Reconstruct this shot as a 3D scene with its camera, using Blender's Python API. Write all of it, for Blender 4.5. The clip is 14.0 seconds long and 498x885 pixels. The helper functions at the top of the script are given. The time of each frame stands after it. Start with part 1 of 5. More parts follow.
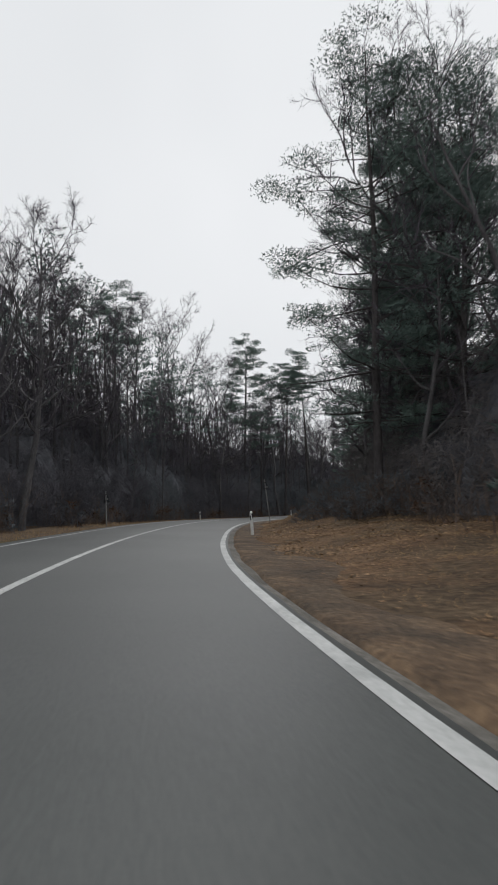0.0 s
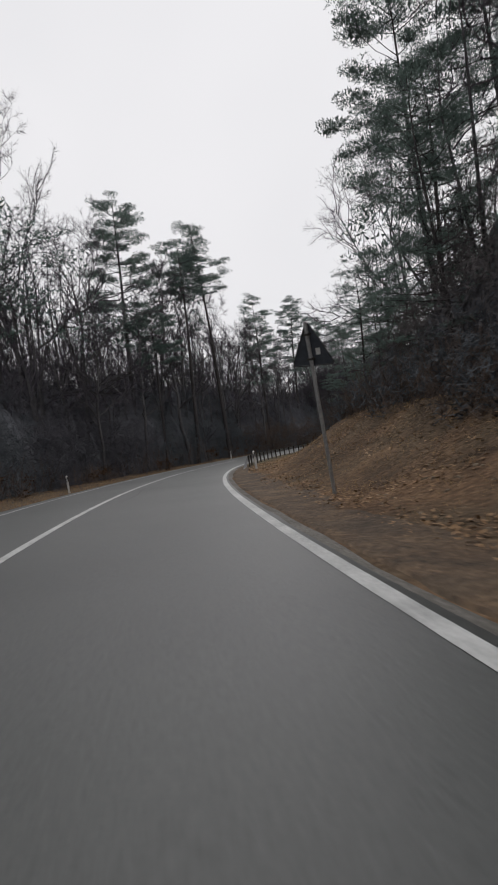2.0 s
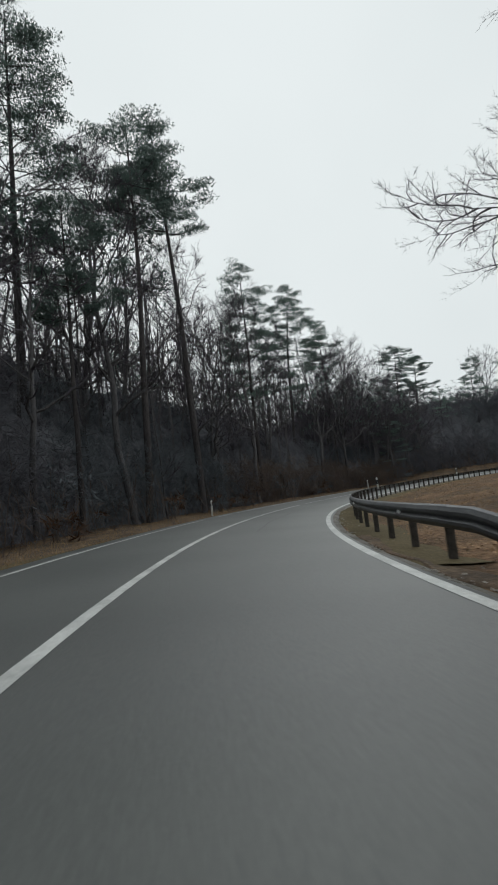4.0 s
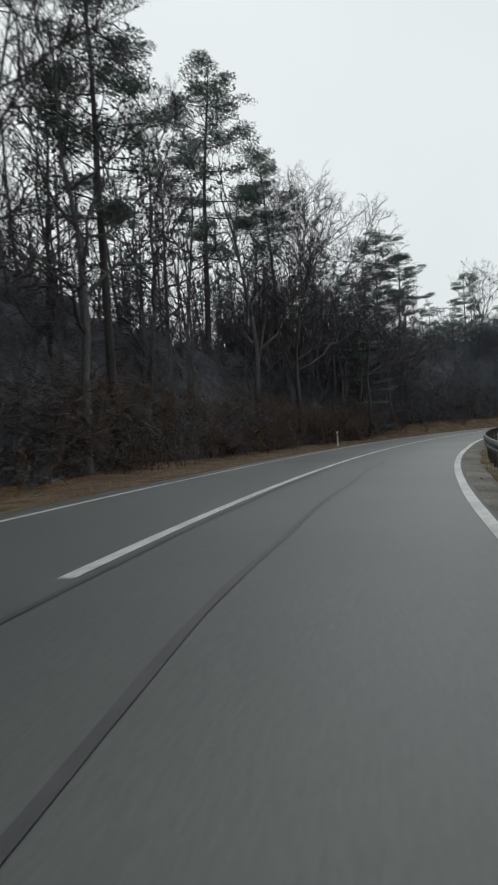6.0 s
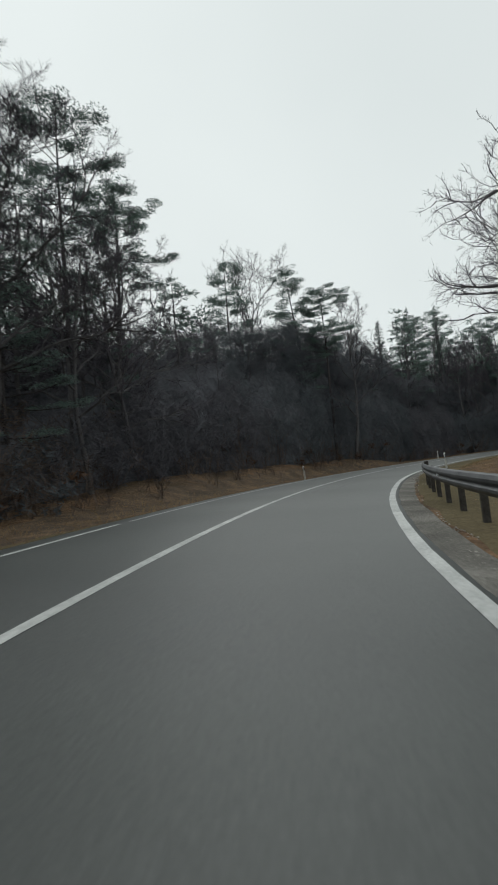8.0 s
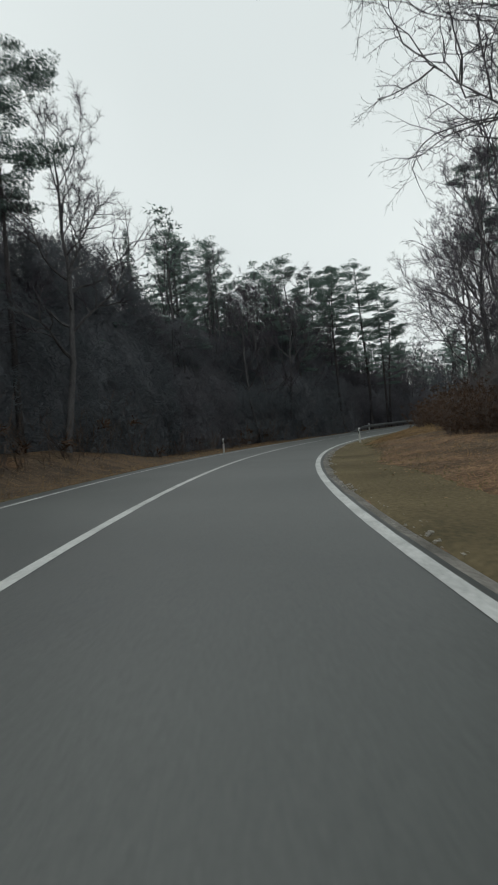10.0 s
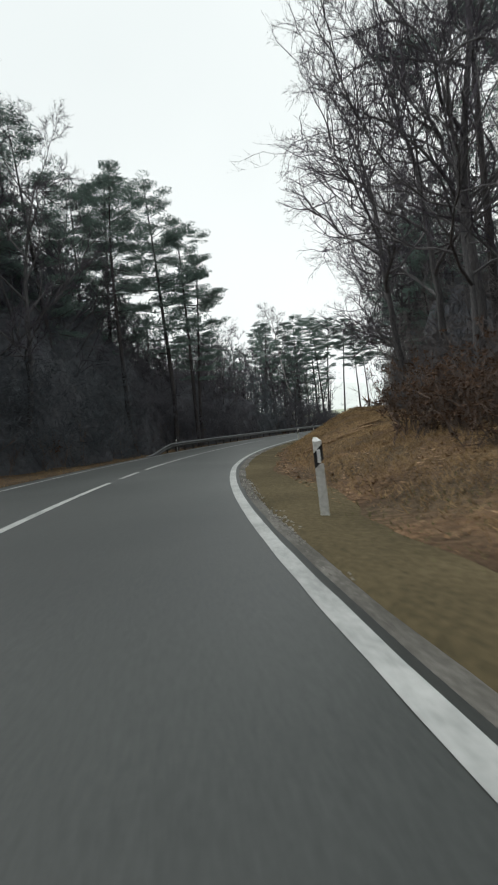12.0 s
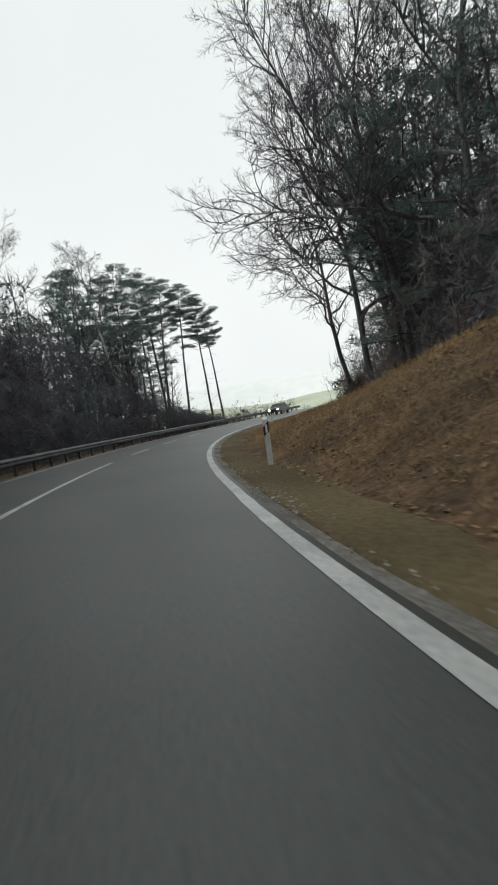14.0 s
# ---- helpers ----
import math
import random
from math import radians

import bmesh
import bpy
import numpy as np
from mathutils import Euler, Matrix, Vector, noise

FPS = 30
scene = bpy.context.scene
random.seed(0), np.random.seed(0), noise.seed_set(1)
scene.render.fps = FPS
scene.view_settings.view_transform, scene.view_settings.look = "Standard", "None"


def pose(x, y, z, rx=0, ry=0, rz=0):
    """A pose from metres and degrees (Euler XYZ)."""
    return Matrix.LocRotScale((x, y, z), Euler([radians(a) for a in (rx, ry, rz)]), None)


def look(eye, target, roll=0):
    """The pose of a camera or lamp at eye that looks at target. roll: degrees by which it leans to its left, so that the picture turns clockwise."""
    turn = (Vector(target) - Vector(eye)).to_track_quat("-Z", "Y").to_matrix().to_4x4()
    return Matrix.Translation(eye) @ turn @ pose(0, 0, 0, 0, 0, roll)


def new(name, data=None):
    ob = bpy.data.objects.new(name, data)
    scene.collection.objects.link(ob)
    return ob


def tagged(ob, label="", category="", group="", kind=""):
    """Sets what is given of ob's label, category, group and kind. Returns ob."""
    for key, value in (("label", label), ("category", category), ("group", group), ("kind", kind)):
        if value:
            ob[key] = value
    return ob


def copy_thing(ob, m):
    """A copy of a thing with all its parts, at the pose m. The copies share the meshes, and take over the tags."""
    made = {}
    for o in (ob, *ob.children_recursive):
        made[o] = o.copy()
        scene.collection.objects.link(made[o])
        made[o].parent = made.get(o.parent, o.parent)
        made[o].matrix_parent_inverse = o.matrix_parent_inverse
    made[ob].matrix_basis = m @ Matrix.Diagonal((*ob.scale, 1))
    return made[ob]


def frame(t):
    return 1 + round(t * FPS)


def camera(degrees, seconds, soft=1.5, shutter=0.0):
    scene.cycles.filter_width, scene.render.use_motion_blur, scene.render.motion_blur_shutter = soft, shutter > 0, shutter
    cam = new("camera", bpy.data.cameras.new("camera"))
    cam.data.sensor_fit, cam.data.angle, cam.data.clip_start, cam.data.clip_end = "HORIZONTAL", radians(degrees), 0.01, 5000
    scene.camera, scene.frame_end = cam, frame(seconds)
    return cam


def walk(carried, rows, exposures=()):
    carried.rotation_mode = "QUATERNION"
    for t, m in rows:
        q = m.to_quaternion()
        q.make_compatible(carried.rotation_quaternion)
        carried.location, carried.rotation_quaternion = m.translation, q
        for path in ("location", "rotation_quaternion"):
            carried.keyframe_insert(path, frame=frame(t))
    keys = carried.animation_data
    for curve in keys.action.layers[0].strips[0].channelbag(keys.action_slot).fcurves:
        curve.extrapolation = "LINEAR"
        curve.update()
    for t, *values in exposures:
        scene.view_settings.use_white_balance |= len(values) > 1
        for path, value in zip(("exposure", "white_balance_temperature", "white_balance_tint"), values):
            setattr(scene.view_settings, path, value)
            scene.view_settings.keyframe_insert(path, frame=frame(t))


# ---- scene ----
cam = camera(45.7, 14.0, soft=1.8, shutter=0.15)
PATH = [
    (0, (10.005, 0.436, 1.686), (9.822, 2.415, 1.911), -1.7),
    (0.5, (8.044, 8.748, 1.682), (7.776, 10.717, 1.908), -4.3),
    (1, (6.424, 17.152, 1.704), (6.251, 19.140, 1.829), -5.2),
    (1.5, (5.316, 25.629, 1.782), (5.319, 27.628, 1.838), -6.5),
    (2, (4.521, 34.113, 1.840), (4.741, 36.101, 1.845), -8.4),
    (2.5, (4.100, 42.660, 1.838), (4.429, 44.631, 1.918), -8.5),
    (2.7, (4.079, 46.078, 1.824), (4.452, 48.040, 1.937), -7.8),
    (3.267, (4.085, 55.843, 1.753), (4.498, 57.794, 1.903), -7.5),
    (3.867, (4.629, 66.165, 1.593), (5.049, 68.113, 1.760), -7.0),
    (4.433, (6.153, 75.705, 1.442), (6.568, 77.655, 1.597), -6.4),
    (5, (9.137, 84.858, 1.371), (9.552, 86.812, 1.480), -5.7),
    (5.5, (12.154, 92.883, 1.356), (12.586, 94.836, 1.350), -4.5),
    (6, (16.050, 100.637, 1.333), (16.656, 102.543, 1.314), -4.3),
    (6.5, (20.551, 108.198, 1.296), (21.321, 110.042, 1.375), -6.2),
    (7, (25.659, 115.314, 1.254), (26.612, 117.069, 1.369), -7.1),
    (7.5, (31.229, 121.898, 1.230), (32.365, 123.541, 1.328), -7.0),
    (8, (36.940, 128.264, 1.226), (38.220, 129.798, 1.327), -6.6),
    (8.5, (43.142, 134.150, 1.241), (44.568, 135.550, 1.311), -5.9),
    (9, (49.907, 139.456, 1.268), (51.488, 140.681, 1.286), -5.9),
    (9.2, (52.785, 141.320, 1.282), (54.422, 142.468, 1.299), -6.1),
    (9.733, (60.327, 146.501, 1.285), (62.062, 147.495, 1.275), -5.9),
    (10.267, (68.239, 151.021, 1.276), (70.083, 151.794, 1.236), -5.1),
    (10.767, (75.970, 154.531, 1.263), (77.888, 155.092, 1.202), -4.6),
    (11.3, (84.526, 157.359, 1.248), (86.484, 157.763, 1.185), -4.5),
    (11.5, (87.738, 158.394, 1.230), (89.710, 158.721, 1.166), -4.8),
    (12, (95.955, 160.391, 1.188), (97.949, 160.541, 1.157), -5.8),
    (12.5, (104.347, 162.022, 1.178), (106.346, 162.001, 1.207), -6.1),
    (13, (112.794, 163.178, 1.185), (114.785, 162.992, 1.211), -6.8),
    (13.5, (121.175, 163.627, 1.200), (123.140, 163.259, 1.185), -7.3),
    (14, (129.444, 163.399, 1.220), (131.379, 162.905, 1.134), -9.6),
]
walk(cam, [(t, look(eye, target, roll)) for t, eye, target, roll in PATH],
     [(0, 0.0, 6400, 13), (1.0, 0.0, 6420, 16), (1.5, 0.0, 6470, 18), (2.0, -0.02, 6500, 16), (2.7, -0.03, 6450, 12), (5.0, -0.03, 6250, 6), (6.0, 0.0, 6300, 8), (6.5, 0.0, 6520, 15), (7.0, 0.0, 6450, 12), (7.6, 0.0, 6350, 6), (9.2, 0.0, 6350, 5), (11.3, 0.03, 6300, 6), (11.6, 0.08, 6350, 6), (12.0, 0.28, 6400, 7), (12.5, 0.08, 6400, 7), (14, 0.16, 6450, 8)])

# ---- sky and light: a bright overcast winter sky, the sun a soft glow behind the cloud ----
SUN_AZ, SUN_EL = radians(18), radians(50)
world = bpy.data.worlds.new("overcast_sky")
scene.world = world
world.use_nodes = True
wn, wl = world.node_tree.nodes, world.node_tree.links
wn.clear()
w_out = wn.new("ShaderNodeOutputWorld")
w_bg = wn.new("ShaderNodeBackground")
w_sky = wn.new("ShaderNodeTexSky")
w_sky.sky_type = "NISHITA"
w_sky.sun_disc = False
w_sky.sun_elevation, w_sky.sun_rotation = SUN_EL, SUN_AZ
w_sky.air_density, w_sky.dust_density = 1.0, 6.0
w_grey = wn.new("ShaderNodeHueSaturation")
w_grey.inputs["Saturation"].default_value = 0.12
w_grey.inputs["Value"].default_value = 0.6
wl.new(w_sky.outputs[0], w_grey.inputs["Color"])
w_co = wn.new("ShaderNodeTexCoord")
w_noise = wn.new("ShaderNodeTexNoise")
w_noise.inputs["Scale"].default_value = 1.6
w_noise.inputs["Detail"].default_value = 3.0
wl.new(w_co.outputs["Generated"], w_noise.inputs["Vector"])
w_ramp = wn.new("ShaderNodeValToRGB")
w_ramp.color_ramp.elements[0].position, w_ramp.color_ramp.elements[0].color = 0.3, (7.45, 7.75, 7.75, 1)
w_ramp.color_ramp.elements[1].position, w_ramp.color_ramp.elements[1].color = 0.75, (8.5, 8.75, 8.7, 1)
wl.new(w_noise.outputs["Fac"], w_ramp.inputs["Fac"])
w_mix = wn.new("ShaderNodeMix")
w_mix.data_type = "RGBA"
w_mix.inputs["Factor"].default_value = 0.985
wl.new(w_grey.outputs[0], w_mix.inputs["A"])
wl.new(w_ramp.outputs[0], w_mix.inputs["B"])
wl.new(w_mix.outputs["Result"], w_bg.inputs["Color"])
w_bg.inputs["Strength"].default_value = 0.1
wl.new(w_bg.outputs[0], w_out.inputs[0])

sun_data = bpy.data.lights.new("sun", "SUN")
sun_data.energy, sun_data.angle, sun_data.color = 1.4, radians(70), (1.0, 0.985, 0.965)
sun = new("sun", sun_data)
sun.matrix_world = look((0, 0, 80), (-80 * math.sin(SUN_AZ), -80 * math.cos(SUN_AZ), 80 - 80 * math.tan(SUN_EL)))


# ---- materials ----
def material(name, dark, light, scale=4.0, fine=40.0, rough=0.8, bump=0.3, dist=0.02, spec=0.3, metal=0.0, mid=None, vary=0.0, stretch=None, coords="Object", soft=0.0):
    """Two noises, a coarse and a fine one, blend dark and light; the fine one also gives relief. vary: object to object.
    soft: how far the normals of fine foliage lean together, as those of a whole spray of needles or twigs."""
    m = bpy.data.materials.new(name)
    m.use_nodes = True
    n, l = m.node_tree.nodes, m.node_tree.links
    b = n["Principled BSDF"]
    co = n.new("ShaderNodeTexCoord")
    src = co.outputs[coords]
    if stretch:
        mp = n.new("ShaderNodeMapping")
        mp.inputs["Scale"].default_value = stretch
        l.new(src, mp.inputs["Vector"])
        src = mp.outputs[0]
    a, c = n.new("ShaderNodeTexNoise"), n.new("ShaderNodeTexNoise")
    for t, s in ((a, scale), (c, fine)):
        t.inputs["Scale"].default_value = s
        t.inputs["Detail"].default_value = 5.0
        l.new(src, t.inputs["Vector"])
    add = n.new("ShaderNodeMath")
    add.operation = "ADD"
    l.new(a.outputs["Fac"], add.inputs[0])
    l.new(c.outputs["Fac"], add.inputs[1])
    fac = add.outputs[0]
    if vary:
        info = n.new("ShaderNodeObjectInfo")
        mul = n.new("ShaderNodeMath")
        mul.operation = "MULTIPLY_ADD"
        l.new(info.outputs["Random"], mul.inputs[0])
        mul.inputs[1].default_value = vary
        l.new(fac, mul.inputs[2])
        fac = mul.outputs[0]
    r = n.new("ShaderNodeValToRGB")
    e = r.color_ramp.elements
    half = n.new("ShaderNodeMath")
    half.operation = "MULTIPLY"
    half.inputs[1].default_value = 0.5
    l.new(fac, half.inputs[0])
    l.new(half.outputs[0], r.inputs["Fac"])
    e[0].position, e[0].color = 0.36, (*dark, 1)
    e[1].position, e[1].color = 0.64 + vary * 0.25, (*light, 1)
    if mid:
        x = e.new(0.5)
        x.color = (*mid, 1)
    l.new(r.outputs[0], b.inputs["Base Color"])
    b.inputs["Roughness"].default_value = rough
    b.inputs["Metallic"].default_value = metal
    b.inputs["Specular IOR Level"].default_value = spec
    if soft:
        geo, sc, ad = n.new("ShaderNodeNewGeometry"), n.new("ShaderNodeVectorMath"), n.new("ShaderNodeVectorMath")
        sc.operation, ad.operation = "SCALE", "ADD"
        sc.inputs["Scale"].default_value = 1.0 - soft
        ad.inputs[1].default_value = (0, 0, soft)
        norm = n.new("ShaderNodeVectorMath")
        norm.operation = "NORMALIZE"
        l.new(geo.outputs["Normal"], sc.inputs[0])
        l.new(sc.outputs[0], ad.inputs[0])
        l.new(ad.outputs[0], norm.inputs[0])
        l.new(norm.outputs[0], b.inputs["Normal"])
    if bump:
        bp = n.new("ShaderNodeBump")
        bp.inputs["Strength"].default_value, bp.inputs["Distance"].default_value = bump, dist
        l.new(add.outputs[0], bp.inputs["Height"])
        l.new(bp.outputs[0], b.inputs["Normal"])
    return m


ASPHALT = material("asphalt", (0.034, 0.0385, 0.037), (0.074, 0.08, 0.0765), 0.22, 34.0, 0.5, 0.6, 0.004, 0.4)
TAR = material("tar_seam", (0.018, 0.018, 0.02), (0.035, 0.035, 0.037), 3.0, 40.0, 0.5, 0.3, 0.004, 0.4)
PAINT = material("road_paint", (0.29, 0.298, 0.29), (0.54, 0.55, 0.535), 1.5, 22.0, 0.6, 0.3, 0.003, 0.3)
EARTH = material("forest_floor", (0.078, 0.053, 0.032), (0.2, 0.132, 0.073), 0.6, 9.0, 0.95, 1.0, 0.08, 0.1, mid=(0.13, 0.087, 0.049))


def add_patches(m, scale, dull, rich, chip):
    """Broad patches of duller and richer colour, and leaf-sized chips of lighter and darker tone, over a material."""
    n, l = m.node_tree.nodes, m.node_tree.links
    b = n["Principled BSDF"]
    base = b.inputs["Base Color"].links[0].from_socket
    co, a, r = n.new("ShaderNodeTexCoord"), n.new("ShaderNodeTexNoise"), n.new("ShaderNodeValToRGB")
    a.inputs["Scale"].default_value, a.inputs["Detail"].default_value = scale, 6.0
    a.inputs["Roughness"].default_value = 0.65
    r.color_ramp.elements[0].position, r.color_ramp.elements[0].color = 0.41, (*dull, 1)
    r.color_ramp.elements[1].position, r.color_ramp.elements[1].color = 0.59, (*rich, 1)
    c, q = n.new("ShaderNodeTexVoronoi"), n.new("ShaderNodeValToRGB")
    c.inputs["Scale"].default_value = chip
    sep = n.new("ShaderNodeSeparateColor")
    q.color_ramp.elements[0].color, q.color_ramp.elements[1].color = (0.74, 0.73, 0.73, 1), (1.27, 1.26, 1.25, 1)
    l.new(co.outputs["Object"], a.inputs["Vector"])
    l.new(co.outputs["Object"], c.inputs["Vector"])
    l.new(a.outputs["Fac"], r.inputs["Fac"])
    l.new(c.outputs["Color"], sep.inputs[0])
    l.new(sep.outputs[0], q.inputs["Fac"])
    for tint in (r, q):
        x = n.new("ShaderNodeMix")
        x.data_type, x.blend_type = "RGBA", "MULTIPLY"
        x.inputs[0].default_value = 1.0
        l.new(base, x.inputs[6])
        l.new(tint.outputs[0], x.inputs[7])
        base = x.outputs[2]
    l.new(base, b.inputs["Base Color"])


add_patches(EARTH, 0.33, (0.72, 0.78, 0.9), (1.08, 1.02, 1.08), 9.0)
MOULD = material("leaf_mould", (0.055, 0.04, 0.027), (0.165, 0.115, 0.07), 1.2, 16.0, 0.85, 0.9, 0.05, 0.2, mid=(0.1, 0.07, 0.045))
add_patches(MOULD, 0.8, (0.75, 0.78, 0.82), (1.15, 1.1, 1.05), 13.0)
GRAVEL = material("shoulder_gravel", (0.072, 0.068, 0.06), (0.235, 0.224, 0.203), 0.9, 22.0, 0.9, 0.8, 0.02, 0.2, mid=(0.13, 0.123, 0.109))
VERGE = material("verge_turf", (0.062, 0.052, 0.03), (0.15, 0.12, 0.069), 0.35, 14.0, 0.95, 0.8, 0.03, 0.1, mid=(0.104, 0.084, 0.047))
STONE = material("pale_stone", (0.18, 0.17, 0.152), (0.45, 0.43, 0.39), 4.0, 30.0, 0.85, 0.5, 0.01, 0.2)
RUBBLE = material("earthy_stone", (0.09, 0.07, 0.05), (0.3, 0.24, 0.175), 3.0, 25.0, 0.9, 0.5, 0.01, 0.2)
GRASS_DRY = material("dry_grass", (0.14, 0.095, 0.05), (0.43, 0.295, 0.152), 0.4, 3.0, 0.9, 0, 0, 0.1, mid=(0.285, 0.19, 0.096), soft=0.5)
GRASS_GREEN = material("verge_grass", (0.085, 0.077, 0.046), (0.175, 0.15, 0.09), 0.4, 3.0, 0.9, 0, 0, 0.1, mid=(0.125, 0.11, 0.064))
MOSS = material("green_turf", (0.075, 0.088, 0.035), (0.18, 0.185, 0.082), 0.4, 3.0, 0.9, 0, 0, 0.1)
LITTER = material("leaf_litter", (0.11, 0.065, 0.036), (0.46, 0.31, 0.19), 0.6, 6.0, 0.85, 0, 0, 0.15, mid=(0.26, 0.16, 0.085))
BARK_GREY = material("grey_bark", (0.05, 0.049, 0.052), (0.155, 0.149, 0.152), 1.5, 16.0, 0.95, 0.8, 0.03, 0.1, vary=0.25, stretch=(1, 1, 0.25))
# slightly purple-blue: haze put into the twigs' base colour
BARK_TWIG = material("twig_bark", (0.052, 0.047, 0.056), (0.12, 0.108, 0.126), 0.6, 6.0, 0.95, 0, 0, 0.1, vary=0.2)
BARK_PINE = material("pine_bark", (0.04, 0.038, 0.04), (0.1, 0.091, 0.09), 1.0, 14.0, 0.95, 0.9, 0.04, 0.1, vary=0.2, stretch=(1, 1, 0.3))
BARK_BIRCH = material("birch_bark", (0.08, 0.078, 0.075), (0.62, 0.61, 0.58), 2.0, 10.0, 0.8, 0.3, 0.01, 0.2, stretch=(1, 1, 3))
# needles and thickets lifted, most towards blue: haze put into their base colours
NEEDLES = material("pine_needles", (0.072, 0.108, 0.098), (0.17, 0.232, 0.2), 0.5, 5.0, 0.8, 0, 0, 0.1, vary=0.3, soft=0.6)
SPRUCE_N = material("spruce_needles", (0.052, 0.074, 0.07), (0.118, 0.148, 0.132), 0.5, 6.0, 0.85, 0, 0, 0.1, vary=0.3, soft=0.6)
THICKET_N = material("young_evergreen", (0.075, 0.083, 0.092), (0.135, 0.147, 0.158), 0.1, 1.0, 1.0, 0, 0, 0.0, soft=0.6)
THICKET_D = material("dark_thicket_twigs", (0.088, 0.081, 0.082), (0.172, 0.157, 0.155), 0.1, 1.0, 1.0, 0, 0, 0.0, soft=0.6)
THICKET_B = material("thicket_twigs", (0.075, 0.073, 0.082), (0.14, 0.135, 0.149), 0.1, 1.0, 1.0, 0, 0, 0.0, soft=0.6)
THICKET_DEEP = material("deep_thicket", (0.068, 0.07, 0.078), (0.132, 0.135, 0.147), 0.3, 2.5, 1.0, 0.3, 0.3, 0.0)
BRUSH = material("bare_brush", (0.075, 0.06, 0.054), (0.17, 0.132, 0.108), 0.3, 4.0, 1.0, 0, 0, 0.0, mid=(0.115, 0.09, 0.077), soft=0.6)
OAKLEAF = material("withered_leaves", (0.06, 0.038, 0.027), (0.15, 0.092, 0.062), 0.6, 8.0, 0.85, 0, 0, 0.15)
STEEL = material("galvanised_steel", (0.05, 0.053, 0.056), (0.12, 0.125, 0.13), 1.5, 25.0, 0.55, 0.15, 0.003, 0.35, metal=0.45)
POLE = material("pole_steel", (0.24, 0.245, 0.25), (0.42, 0.42, 0.42), 1.5, 25.0, 0.6, 0.1, 0.002, 0.3, metal=0.2)
STEEL_DARK = material("weathered_steel", (0.05, 0.048, 0.045), (0.13, 0.12, 0.11), 2.0, 25.0, 0.7, 0.2, 0.004, 0.3, metal=0.4)
SIGN_BACK = material("sign_back_grey", (0.045, 0.052, 0.065), (0.075, 0.084, 0.1), 1.0, 12.0, 0.5, 0, 0, 0.4)
WHITE = material("white_plastic", (0.5, 0.5, 0.48), (0.78, 0.78, 0.76), 2.5, 18.0, 0.55, 0.05, 0.002, 0.4)
BLACK = material("black_plastic", (0.012, 0.012, 0.013), (0.03, 0.03, 0.032), 3.0, 20.0, 0.5, 0, 0, 0.4)
REFLECTOR = material("reflector_white", (0.7, 0.72, 0.74), (0.9, 0.9, 0.9), 5.0, 50.0, 0.15, 0, 0, 0.7)
RED = material("sign_red", (0.35, 0.02, 0.02), (0.45, 0.03, 0.03), 2.0, 15.0, 0.4, 0, 0, 0.5)
LOGWOOD = material("cut_wood", (0.16, 0.1, 0.06), (0.42, 0.29, 0.17), 3.0, 25.0, 0.85, 0.4, 0.01, 0.2)
# pale for distance: haze is painted into these two base colours
HILL = material("haze_tinted_hills", (0.68, 0.705, 0.685), (0.77, 0.785, 0.76), 0.004, 0.03, 1.0, 0, 0, 0.0)
MEADOW = material("haze_tinted_meadow", (0.36, 0.4, 0.31), (0.5, 0.52, 0.42), 0.02, 0.2, 1.0, 0, 0, 0.0)


# ---- helpers of this scene ----
def mesh_ob(name, verts, faces, mat, parent=None, label="", smooth=False):
    me = bpy.data.meshes.new(name)
    me.from_pydata([tuple(map(float, v)) for v in verts], [], [tuple(map(int, f)) for f in faces])
    me.materials.append(mat)
    if smooth:
        me.polygons.foreach_set("use_smooth", [True] * len(me.polygons))
    ob = new(name, me)
    if parent is not None:
        ob.parent = parent
    if label:
        ob["label"] = label
    return ob


